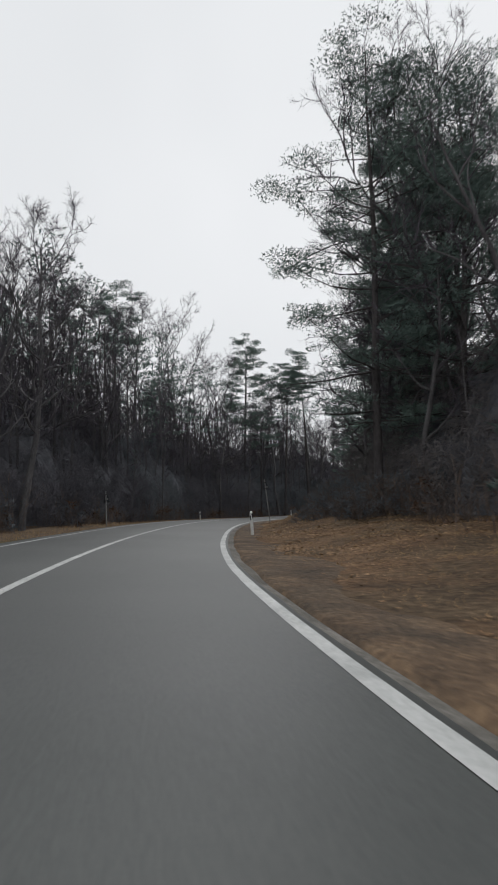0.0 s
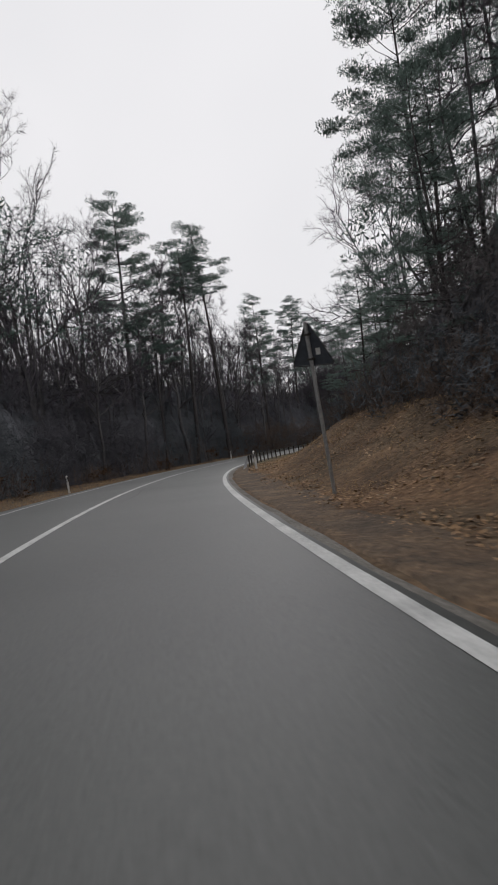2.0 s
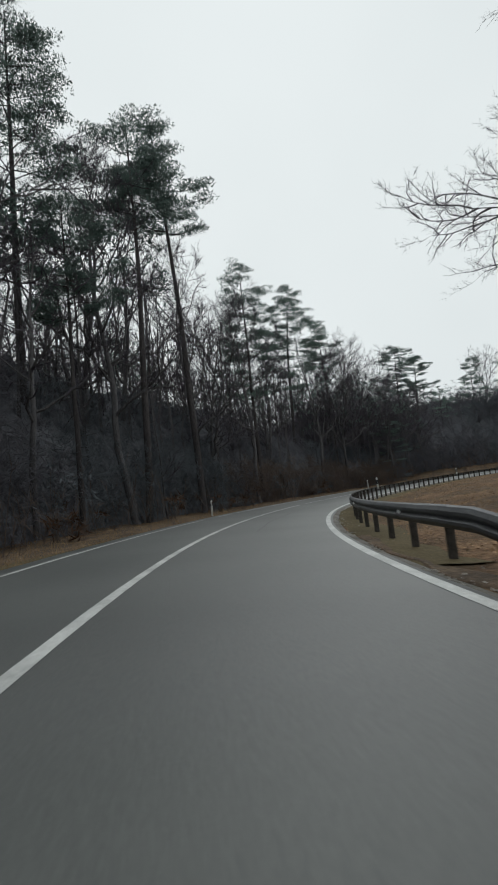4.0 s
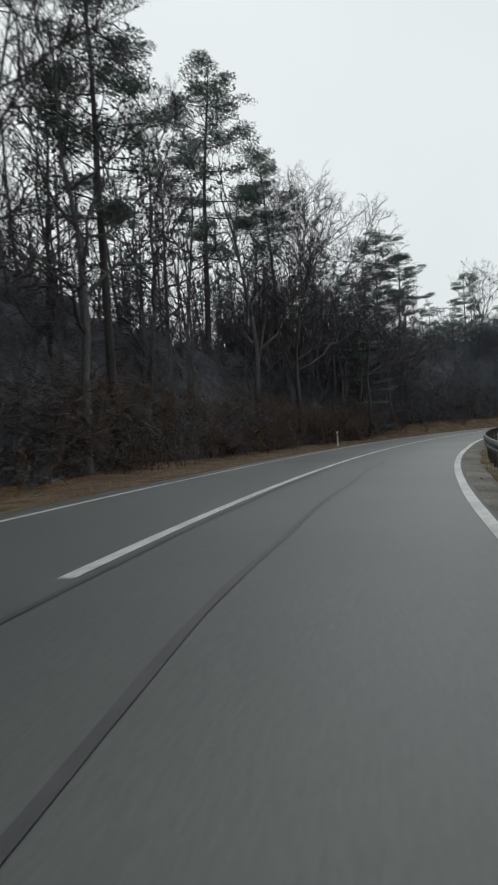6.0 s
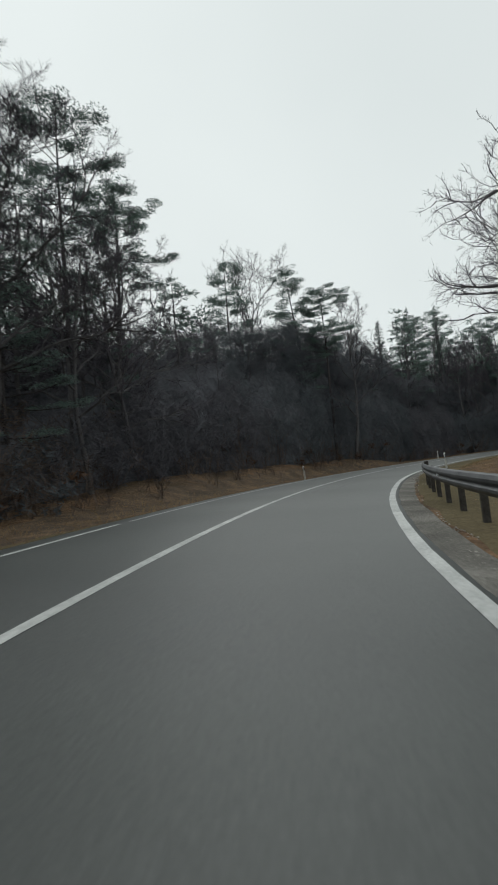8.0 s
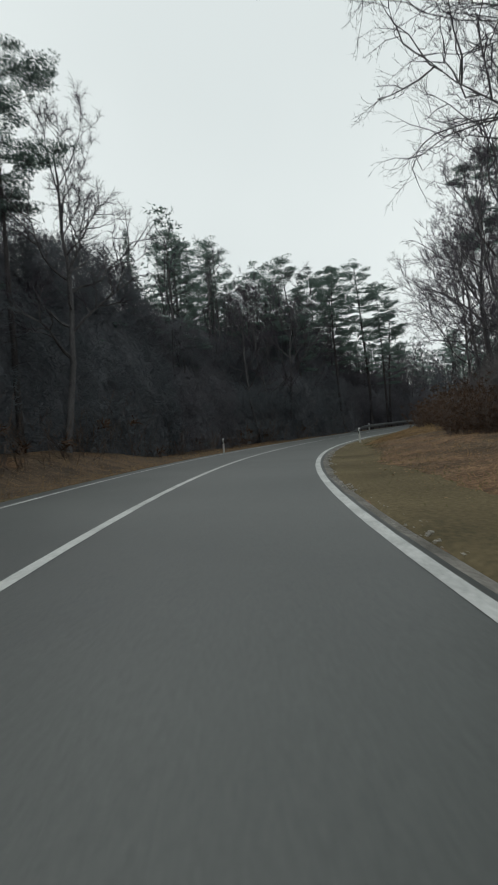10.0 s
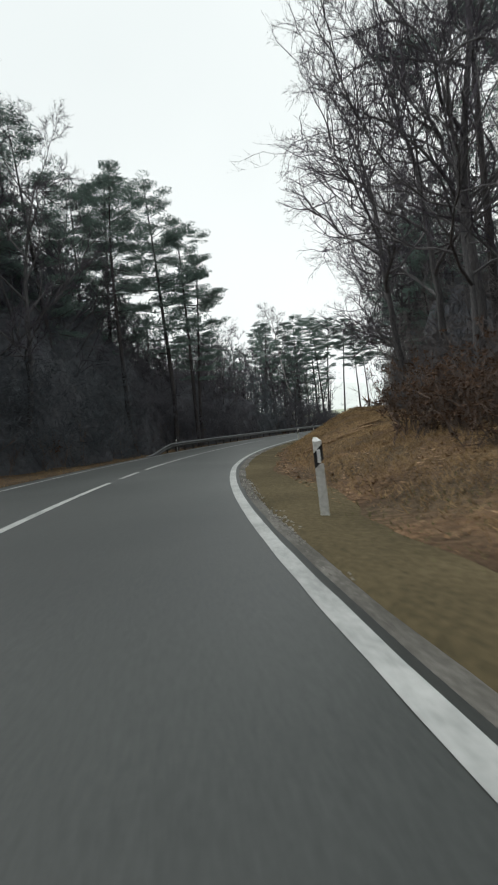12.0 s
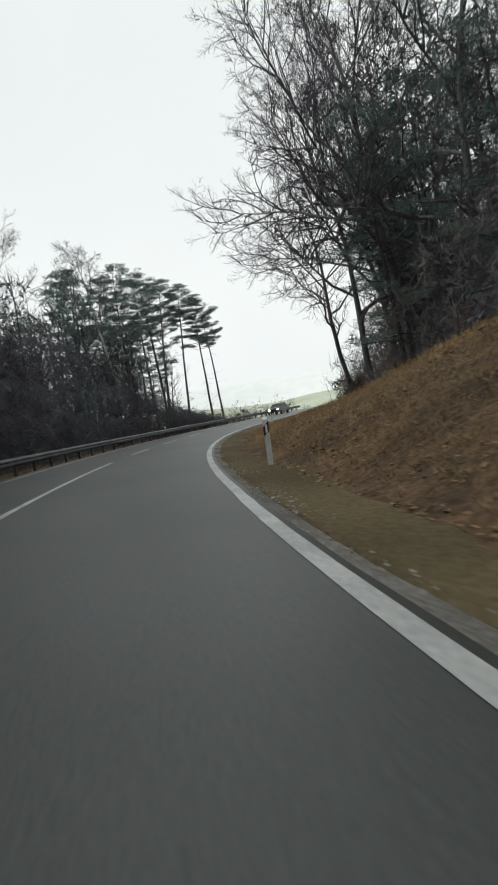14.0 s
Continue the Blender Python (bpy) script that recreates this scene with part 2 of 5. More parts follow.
class Geo:
    """Collects vertices and faces of one mesh."""

    def __init__(self):
        self.v, self.f, self.n = [], [], 0

    def put(self, verts, faces):
        self.v.append(np.asarray(verts, float))
        self.f += [tuple(i + self.n for i in face) for face in faces]
        self.n += len(verts)

    def tube(self, pts, radii, sides=5):
        pts = np.asarray(pts, float)
        k = len(pts)
        d = np.gradient(pts, axis=0)
        d /= np.linalg.norm(d, axis=1, keepdims=True) + 1e-9
        ref = np.array([1.0, 0.13, 0.0]) if abs(d[0, 0]) < 0.9 else np.array([0.0, 1.0, 0.1])
        u = np.cross(d, ref)
        u /= np.linalg.norm(u, axis=1, keepdims=True) + 1e-9
        w = np.cross(d, u)
        a = np.arange(sides) * 2 * np.pi / sides
        ring = (np.cos(a)[None, :, None] * u[:, None] + np.sin(a)[None, :, None] * w[:, None]) * np.asarray(radii, float)[:, None, None] + pts[:, None]
        faces = [(i * sides + j, i * sides + (j + 1) % sides, (i + 1) * sides + (j + 1) % sides, (i + 1) * sides + j) for i in range(k - 1) for j in range(sides)]
        self.put(ring.reshape(-1, 3), faces)

    def tris(self, tri):
        """tri: n x 3 x 3."""
        n = len(tri)
        self.put(np.asarray(tri).reshape(-1, 3), [(3 * i, 3 * i + 1, 3 * i + 2) for i in range(n)])

    def join(self, other):
        """Takes in another collection, which gets the second material."""
        self.second = len(self.f)
        self.put(np.concatenate(other.v), other.f)
        return self

    def ob2(self, name, mat, mat2, parent):
        o = mesh_ob(name, np.concatenate(self.v), self.f, mat, parent)
        o.data.materials.append(mat2)
        o.data.polygons.foreach_set("material_index", np.r_[np.zeros(self.second, np.int32), np.ones(len(self.f) - self.second, np.int32)])
        return o

    def ribbon(self, pts, w0, w1, side):
        """A slim flat twig of a few joints."""
        pts = np.asarray(pts, float)
        k = len(pts)
        w = np.linspace(w0, w1, k)[:, None] * np.asarray(side, float)
        self.put(np.stack([pts - w, pts + w], 1).reshape(-1, 3), [(2 * i, 2 * i + 1, 2 * i + 3, 2 * i + 2) for i in range(k - 1)])

    def ob(self, name, mat, parent=None, label="", smooth=False):
        return mesh_ob(name, np.concatenate(self.v), self.f, mat, parent, label, smooth)


# ---- the line of the road: s metres along the driven track, lat metres to its right ----
KNOT_S = np.arange(-60.0, 421.0, 20.0)
KNOT_K = -np.array([8.74, 8.58, 8.31, 7.76, 6.72, 4.88, 5.73, 10.99, 11.41, 7.53, 8.06, 8.47, 7.87, 8.11, 8.16, 7.94, 7.92, 7.92, 7.2, 5.5, 3.5, 1.5, 0.0, 0.0, 0.0]) * 1e-3
GS = np.arange(-60.0, 420.01, 0.5)
_k = np.interp(GS, KNOT_S, KNOT_K)
_i0 = int(np.argmin(np.abs(GS)))


def _integral(values):
    total = np.r_[0, np.cumsum((values[1:] + values[:-1]) * 0.25)]
    return total - total[_i0]


GH = 1.8619 + _integral(_k)
GX, GY = 10.376 + _integral(np.cos(GH)), 0.526 + _integral(np.sin(GH))
Z_S = [-60, 0, 17, 34, 46, 62, 85, 120, 160, 215, 240, 300, 340, 420]
Z_H = [0.6, 0.66, 0.68, 0.78, 0.79, 0.6, 0.37, 0.21, 0.24, 0.15, 0.2, 0.6, 0.9, 0.9]
GZ = np.interp(GS, Z_S, Z_H)
GZ = np.convolve(np.pad(GZ, 20, mode="edge"), np.ones(41) / 41, "valid")

L_EDGE, CENTRE, R_EDGE = -5.1, -2.2, 1.15


def edge_lat(s):
    """The inner edge line's distance from the driven track, which swings a little in its lane."""
    return np.interp(s, [-60, 11, 23, 44, 65, 95, 115, 130, 138, 144, 158, 205, 225, 235, 248, 262, 400], [1.0, 1.0, 1.2, 1.3, 1.3, 1.15, 1.25, 1.22, 0.98, 0.93, 1.08, 1.04, 1.0, 1.12, 1.27, 1.2, 1.15])


def road_z(lat):
    """Height of the carriageway over the driven track: it leans towards the inside of the bend."""
    lat = np.asarray(lat, float)
    return np.where(lat > CENTRE, -0.045 * lat, 0.099 - 0.022 * (lat - CENTRE))


def xy(s, lat):
    s, lat = np.asarray(s, float), np.asarray(lat, float)
    h = np.interp(s, GS, GH)
    return np.interp(s, GS, GX) + lat * np.sin(h), np.interp(s, GS, GY) - lat * np.cos(h)


def step(a, b, v):
    u = np.clip((np.asarray(v, float) - a) / (b - a), 0, 1)
    return u * u * (3 - 2 * u)


BANK_S = [-60, 10, 30, 38, 45, 53, 58, 62, 67, 74, 85, 95, 160, 190, 200, 208, 216, 225, 231, 238, 246, 250, 253, 257, 263, 268, 275, 290, 330, 360]
BANK_H = [0.2, 0.2, 0.55, 0.95, 1.25, 2.0, 2.1, 1.65, 1.05, 0.4, 0.2, 0.15, 0.15, 0.25, 0.35, 0.5, 0.72, 0.92, 1.2, 1.55, 2.0, 2.15, 1.85, 1.4, 1.1, 0.75, 0.6, 0.45, 0.3, 0.2]


def ground_z(s, lat):
    s, lat = np.asarray(s, float), np.asarray(lat, float)
    z = np.interp(s, GS, GZ)
    bank = np.interp(s, BANK_S, BANK_H)
    first = 1 - step(90, 120, s)  # the first bank has a broader flat foot than the second
    right = -0.12 - 0.06 * step(1.6, 2.4, lat) + (bank + 0.1) * (0.2 * np.clip((lat - 1.95) / 5.5, 0, 1) + 0.8 * np.clip((lat - 2.9 - 0.6 * first) / (4.0 - 0.6 * first), 0, 1) ** (0.85 + 0.3 * first)) * (1 - 0.08 * step(6, 8, lat)) + 0.04 * np.clip(lat - 8, 0, 30)
    hump = 1.1 * step(150, 168, s) * (1 - step(196, 212, s))
    left = 0.1 - 0.1 * step(-5.8, -6.8, lat) + hump * step(-8.2, -11.5, lat) + 0.05 * np.clip(-lat - 9, 0, 60)
    left = left - 2.5 * step(285, 345, s) * step(-8, -20, lat)
    return z + np.where(lat > -2, right, left) + (0.06 * np.sin(s * 2.9 + 1.7 * np.sin(lat * 1.3)) * np.sin(lat * 2.3 + 1.1 * np.sin(s * 0.7)) + 0.045 * np.sin(s * 0.9 + lat * 1.1) + 0.035 * np.sin(s * 0.43 - lat * 1.9 + 1.3 * np.sin(s * 0.31)) + 0.03 * np.sin(1.6 * s - 1.2 * lat + np.sin(lat * 0.8))) * step(2.2, 4, np.abs(lat + 2) - 4.0)


def on_ground(s, lat, lift=0.0):
    x, y = xy(s, lat)
    return float(x), float(y), float(ground_z(s, lat)) + lift


def strip(name, s, lats, zs, mat, smooth=True):
    """A sheet along the road: s an array, lats and zs arrays (columns) or 2-D."""
    s = np.asarray(s, float)
    lats = np.broadcast_to(np.asarray(lats, float), (len(s), np.shape(lats)[-1]))
    x, y = xy(s[:, None] + 0 * lats, lats)
    z = np.broadcast_to(zs, lats.shape)
    v = np.stack([x, y, z], -1).reshape(-1, 3)
    k = lats.shape[1]
    f = [(i * k + j, i * k + j + 1, (i + 1) * k + j + 1, (i + 1) * k + j) for i in range(len(s) - 1) for j in range(k - 1)]
    return mesh_ob(name, v, f, mat, smooth=smooth)


# ---- ground, road, shoulder ----
def build_ground():
    s = np.arange(-60, 400.1, 0.75)
    lats = np.r_[-420, -300, -200, -140, -100, -80, np.arange(-66, -12, 3), np.arange(-12, -5, 0.7), -5.0, -2.0, 1.3, 1.6, 1.8, 1.95, 2.1, 2.3, np.arange(2.6, 9, 0.5), np.arange(9.5, 20, 1.5), np.arange(20, 86, 5)]
    ss, ll = np.meshgrid(s, lats, indexing="ij")
    z = ground_z(ss, ll)
    z = np.where((ll > -5.6) & (ll < 1.5), np.interp(ss, GS, GZ) + road_z(ll) - 0.14, z)
    # far away the land falls to the valley
    away = np.maximum(step(55, 84, ll), np.maximum(step(70, 180, -ll), np.maximum(step(-45, -60, ss), step(385, 400, ss))))
    z = np.where((ll > -5.6) & (ll < 1.5), z, z * (1 - away) - 1.4 * away)
    x, y = xy(ss, ll)
    k = len(lats)
    v = np.stack([x, y, z], -1).reshape(-1, 3).tolist()
    f = [(i * k + j, i * k + j + 1, (i + 1) * k + j + 1, (i + 1) * k + j) for i in range(len(s) - 1) for j in range(k - 1)]
    # the plain to the horizon, below the near land
    n0 = len(v)
    rings = [0, 200, 450, 900, 1600, 3000]
    v.append((120, 90, -1.5))
    for r in rings[1:]:
        for a in range(32):
            v.append((120 + r * math.cos(a * math.pi / 16), 90 + r * math.sin(a * math.pi / 16), -1.5))
    for a in range(32):
        f.append((n0, n0 + 1 + a, n0 + 1 + (a + 1) % 32))
        for q in range(len(rings) - 2):
            b0 = n0 + 1 + 32 * q
            f.append((b0 + a, b0 + 32 + a, b0 + 32 + (a + 1) % 32, b0 + (a + 1) % 32))
    tagged(mesh_ob("ground", v, f, EARTH, smooth=True), "brown forest floor and verges under leaf litter", "ground", kind="structure")


def build_road():
    s = np.arange(-60, 400.1, 1.0)
    lats = np.array([-5.75, -5.7, -5.25, -3.8, CENTRE, -0.6, 0.6, 1.15, 1.36, 1.42])
    edge = np.array([noise.noise((a * 0.8, 0, 3.0)) for a in s]) * 0.05
    lat2 = np.broadcast_to(lats, (len(s), len(lats))).copy()
    lat2[:, -3:] += (edge_lat(s) - R_EDGE)[:, None]
    lat2[:, -2:] += edge[:, None] - 0.06
    lat2[:, :2] += edge[::-1, None]
    zs = road_z(lat2) - np.array([0.16, 0, 0, 0, 0, 0, 0, 0, 0, 0.14])
    ob = strip("road", s, lat2, np.interp(s, GS, GZ)[:, None] + zs, ASPHALT)
    tagged(ob, "grey worn asphalt country road, leaning into the bend", "road", kind="structure")


def painted(name, pieces, lat, width, mat, label, lift=0.005, wobble=0.0, kind="structure"):
    g = Geo()
    for a, b in pieces:
        s = np.linspace(a, b, max(2, int((b - a) / 0.5) + 1))
        w = np.array([noise.noise((q * 0.25, lat, 9.0)) for q in s]) * wobble
        fray = np.array([noise.noise((q * 1.3, lat, 5.0)) for q in s]) * 0.01
        mid = (edge_lat(s) if lat == R_EDGE else lat) + w
        rows = np.stack([mid - width / 2 + fray, mid + width / 2 - fray], 1)
        x, y = xy(s[:, None] + 0 * rows, rows)
        z = np.interp(s, GS, GZ)[:, None] + road_z(rows) + lift
        v = np.stack([x, y, z], -1).reshape(-1, 3)
        g.put(v, [(2 * i, 2 * i + 1, 2 * i + 3, 2 * i + 2) for i in range(len(s) - 1)])
    return tagged(g.ob(name, mat), label, "road marking" if mat is PAINT else "road repair", kind=kind)


def build_markings():
    painted("edge_line_inner", [(-60, 400)], R_EDGE, 0.155, PAINT, "broad white edge line on the inside of the bend")
    painted("centre_line", [(-60, 105), (106.6, 221), (222.4, 225.1), (226.5, 260), (264, 268)] + [(272 + 8 * i, 276 + 8 * i) for i in range(12)], CENTRE, 0.14, PAINT, "white centre line, solid and then broken")
    painted("edge_line_outer", [(-60, 96), (98.4, 100.5), (101.4, 150), (150.6, 400)], L_EDGE, 0.12, PAINT, "thin white edge line on the outside of the bend")
    painted("tar_seam", [(85, 121)], -0.86, 0.065, TAR, "dark tar-filled seam along the lane", 0.006, 0.1)
    painted("tar_seam", [(86, 121)], CENTRE + 0.17, 0.06, TAR, "dark tar-filled seam beside the centre line", 0.006, 0.04)
    painted("tar_seam", [(157.0, 160.5)], -1.62, 0.05, TAR, "short dark crack in the asphalt", 0.006, 0.25)
    painted("tar_seam", [(158.6, 165.3)], -1.0, 0.05, TAR, "short dark crack in the asphalt", 0.006, 0.1)
    painted("tar_seam", [(238.5, 243)], -1.1, 0.05, TAR, "short dark crack in the asphalt", 0.006, 0.1)
    painted("tar_seam", [(130.3, 132.8)], -1.15, 0.07, TAR, "short dark crack in the asphalt", 0.006, 0.1)
    painted("tar_seam", [(50, 62)], -1.6, 0.05, TAR, "short dark crack in the asphalt", 0.006, 0.2)


def build_shoulder():
    s = np.arange(-60, 400.1, 1.0)
    wob = np.array([noise.noise((a * 0.4, 7.0, 0)) for a in s]) * 0.2
    wide = 1 + 0.8 * step(96, 108, s) * (1 - step(160, 172, s))
    lats = np.stack([edge_lat(s) + 0.05, edge_lat(s) + 0.19 + wob * 0.2, edge_lat(s) + 0.33 * wide + wob * 0.4, edge_lat(s) + 0.52 * wide + wob * 0.6], 1)
    z = np.interp(s, GS, GZ)[:, None] + np.stack([-0.07 + 0 * s, -0.085 + 0 * s, -0.115 + 0 * s, -0.24 + 0 * s], 1)
    ob = strip("shoulder", s, lats, z, GRAVEL)
    tagged(ob, "narrow grey gravel shoulder beside the edge line", "shoulder", kind="structure")
    s = np.arange(76, 306, 0.5)
    far = np.array([2.7 + 0.9 * noise.noise((a * 0.15, 1.0, 2.0)) + 0.35 * noise.noise((a * 0.9, 4.0, 2.0)) for a in s]) + 0.9 * step(90, 105, s) * (1 - step(200, 215, s))
    inner = np.array([0.3 + 0.12 * noise.noise((a * 0.5, 9.0, 2.0)) for a in s]) + edge_lat(s) + 0.3 * step(96, 108, s) * (1 - step(160, 172, s))
    lats = inner[:, None] + (far - inner)[:, None] * np.array([0.0, 0.08, 0.3, 0.55, 0.8, 1.0])
    z = ground_z(s[:, None] + 0 * lats, lats) + np.array([-0.06, 0.022, 0.028, 0.026, 0.02, -0.06])
    tagged(strip("verge", s, lats, z, VERGE), "dull olive turf beside the shoulder", "verge", kind="structure")
    s = np.arange(-30, 300, 0.6)
    far = np.array([-7.5 - 0.8 * noise.noise((a * 0.15, 3.0, 2.0)) - 0.5 * noise.noise((a * 0.8, 4.0, 9.0)) for a in s])
    lats = -5.62 + (far + 5.62)[:, None] * np.linspace(0, 1, 6)
    z = ground_z(s[:, None] + 0 * lats, lats) + np.array([0.015, 0.03, 0.03, 0.028, 0.02, -0.05])
    tagged(strip("verge", s, lats, z, VERGE), "dull olive turf on the outside of the bend", "verge", kind="structure")
    near = np.array([-7.0 - 0.7 * noise.noise((a * 0.15, 3.0, 2.0)) - 0.5 * noise.noise((a * 0.7, 1.0, 3.0)) for a in s])
    lats = near[:, None] - np.array([0.0, 0.5, 1.2, 2.0, 3.0, 4.2])
    z = ground_z(s[:, None] + 0 * lats, lats) + np.array([-0.06, 0.036, 0.04, 0.04, 0.04, -0.05])
    tagged(strip("leaf_mould", s, lats, z, MOULD), "dark leaf mould along the edge of the woods", "verge", kind="structure")
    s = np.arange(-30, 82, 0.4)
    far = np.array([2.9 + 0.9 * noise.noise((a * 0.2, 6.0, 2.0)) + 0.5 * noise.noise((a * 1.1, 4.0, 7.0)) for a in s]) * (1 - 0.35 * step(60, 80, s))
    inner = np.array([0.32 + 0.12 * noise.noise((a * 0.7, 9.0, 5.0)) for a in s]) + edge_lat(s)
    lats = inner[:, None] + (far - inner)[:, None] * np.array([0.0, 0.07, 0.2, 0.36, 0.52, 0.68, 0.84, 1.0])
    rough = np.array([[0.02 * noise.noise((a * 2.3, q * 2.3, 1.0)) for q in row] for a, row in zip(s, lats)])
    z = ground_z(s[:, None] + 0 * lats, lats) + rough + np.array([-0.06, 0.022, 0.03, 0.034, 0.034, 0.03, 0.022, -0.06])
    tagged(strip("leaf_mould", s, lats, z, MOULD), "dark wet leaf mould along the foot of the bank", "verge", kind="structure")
    rng = np.random.default_rng(5)
    g = Geo()
    cube = np.array([(-1, -1, -0.5), (1, -1, -0.5), (1.1, 1, -0.5), (-1, 0.8, -0.5), (-0.7, -0.6, 0.5), (0.6, -0.7, 0.6), (0.7, 0.6, 0.5), (-0.6, 0.7, 0.45)])
    quads = [(0, 1, 5, 4), (1, 2, 6, 5), (2, 3, 7, 6), (3, 0, 4, 7), (4, 5, 6, 7)]
    for _ in range(15000):
        a = rng.uniform(60, 285)
        base = float(edge_lat(a))
        lat = base + 0.42 + 0.25 * float(step(96, 108, a) * (1 - step(160, 172, a))) + rng.normal(0, 0.14)
        if lat < base + 0.16 or noise.noise((a * 0.5, lat * 2.0, 0.0)) + 0.5 * noise.noise((a * 0.09, 2.0, 0.0)) < rng.uniform(-0.1, 0.45):
            continue
        r = rng.uniform(0.006, 0.017) if rng.random() < 0.96 else rng.uniform(0.02, 0.034)
        t = rng.uniform(0, 6.28)
        x, y = xy(a, lat)
        z = float(np.interp(a, GS, GZ)) + float(np.interp(lat - base, [0.05, 0.19, 0.34, 0.5, 0.9], [-0.068, -0.083, -0.1, -0.108, -0.13]))
        c, q = math.cos(t), math.sin(t)
        v = cube * r * rng.uniform(0.5, 1.5, 3)
        v = np.stack([v[:, 0] * c - v[:, 1] * q + x, v[:, 0] * q + v[:, 1] * c + y, v[:, 2] + z], 1)
        g.put(v, quads)
    rubble = Geo()
    for s0, s1, l0, l1, n in ((46.5, 50, 2.15, 3.1, 60), (39, 45, 3.0, 4.8, 40), (222, 226, 2.6, 4.5, 40), (234, 246, 4.0, 6.5, 70)):
        for _ in range(n):
            a, lat = rng.uniform(s0, s1), l0 + (l1 - l0) * rng.random() ** 1.5
            r = rng.uniform(0.015, 0.04) if rng.random() < 0.9 else rng.uniform(0.04, 0.075)
            t = rng.uniform(0, 6.28)
            x, y, z = on_ground(a, lat, r * 0.15)
            c, q = math.cos(t), math.sin(t)
            v = (cube + rng.normal(0, 0.14, cube.shape)) * r * rng.uniform(0.6, 1.4, 3)
            rubble.put(np.stack([v[:, 0] * c - v[:, 1] * q + x, v[:, 0] * q + v[:, 1] * c + y, v[:, 2] + z], 1), quads)
    tagged(rubble.ob("rubble", RUBBLE), "earthy broken stones lying on the bank", "stones", kind="stuff")
    tagged(g.ob("gravel", STONE), "pale loose stones along the edge of the asphalt", "gravel", kind="stuff")


build_ground()
build_road()
build_shoulder()
build_markings()


# ---- roadside furniture ----
def prism(g, outline, z0, z1, taper=1.0, slant=0.0):
    o = np.asarray(outline, float)
    n = len(o)
    lo = np.c_[o, np.full(n, z0)]
    hi = np.c_[o * taper, np.full(n, z1) + slant * o[:, 1] / (np.abs(o[:, 1]).max() + 1e-9)]
    g.put(np.r_[lo, hi], [tuple(range(n))[::-1], tuple(range(n, 2 * n))] + [(i, (i + 1) % n, n + (i + 1) % n, n + i) for i in range(n)])


POST_SHAPE = [(-0.06, -0.05), (-0.035, -0.065), (0.035, -0.065), (0.06, -0.05), (0.025, 0.06), (-0.025, 0.06)]


def build_delineator():
    root = tagged(new("delineator_post"), "white plastic delineator post with a black band and reflector", "delineator post", "delineator posts along the road")
    g = Geo()
    prism(g, POST_SHAPE, -0.25, 0.7)
    g.ob("post_foot", WHITE, root)
    g = Geo()
    prism(g, [(x * 1.03, y * 1.03) for x, y in POST_SHAPE], 0.7, 0.9)
    g.v[0][len(POST_SHAPE):, 2] += np.array([p[0] for p in POST_SHAPE]) * 1.0
    g.v[0][:len(POST_SHAPE), 2] += np.array([p[0] for p in POST_SHAPE]) * 1.0
    g.ob("band", BLACK, root, "black slanted band")
    g = Geo()
    prism(g, POST_SHAPE, 0.84, 1.02, 0.97, 0.03)
    g.ob("post_head", WHITE, root)
    g = Geo()
    prism(g, [(-0.022, -0.078), (0.022, -0.078), (0.022, -0.066), (-0.022, -0.066)], 0.715, 0.885)
    g.ob("reflector", REFLECTOR, root, "white rectangular reflector")
    return root


def heading(s):
    return math.degrees(float(np.interp(s, GS, GH))) - 90


def lean_pose(s, lat, lift=0.0, turn=0.0, tx=0.0, ty=0.0, scale=1.0):
    x, y, z = on_ground(s, lat, lift)
    return pose(x, y, z, 0, 0, heading(s) + turn) @ pose(0, 0, 0, tx, ty, 0) @ Matrix.Diagonal((scale, scale, scale, 1))


delineator = build_delineator()
RIGHT_POSTS = [(26, 2.35), (67.5, 2.85), (177, 2.25), (213, 1.95), (251.5, 2.38), (291, 2.3)]
LEFT_POSTS = [(22, -7.4), (67, -7.6), (104.5, -7.8), (140.6, -8.2), (179, -7.9), (210.5, -7.0), (250, -6.9), (290, -6.9)]
rr = random.Random(4)
delineator.matrix_basis = lean_pose(*RIGHT_POSTS[0], 0, 0, 1.0, -2.0)
for s, lat in RIGHT_POSTS[1:] + LEFT_POSTS:
    copy_thing(delineator, lean_pose(s, lat, -0.01, 0, rr.uniform(-2, 2), rr.uniform(-3, 3)))


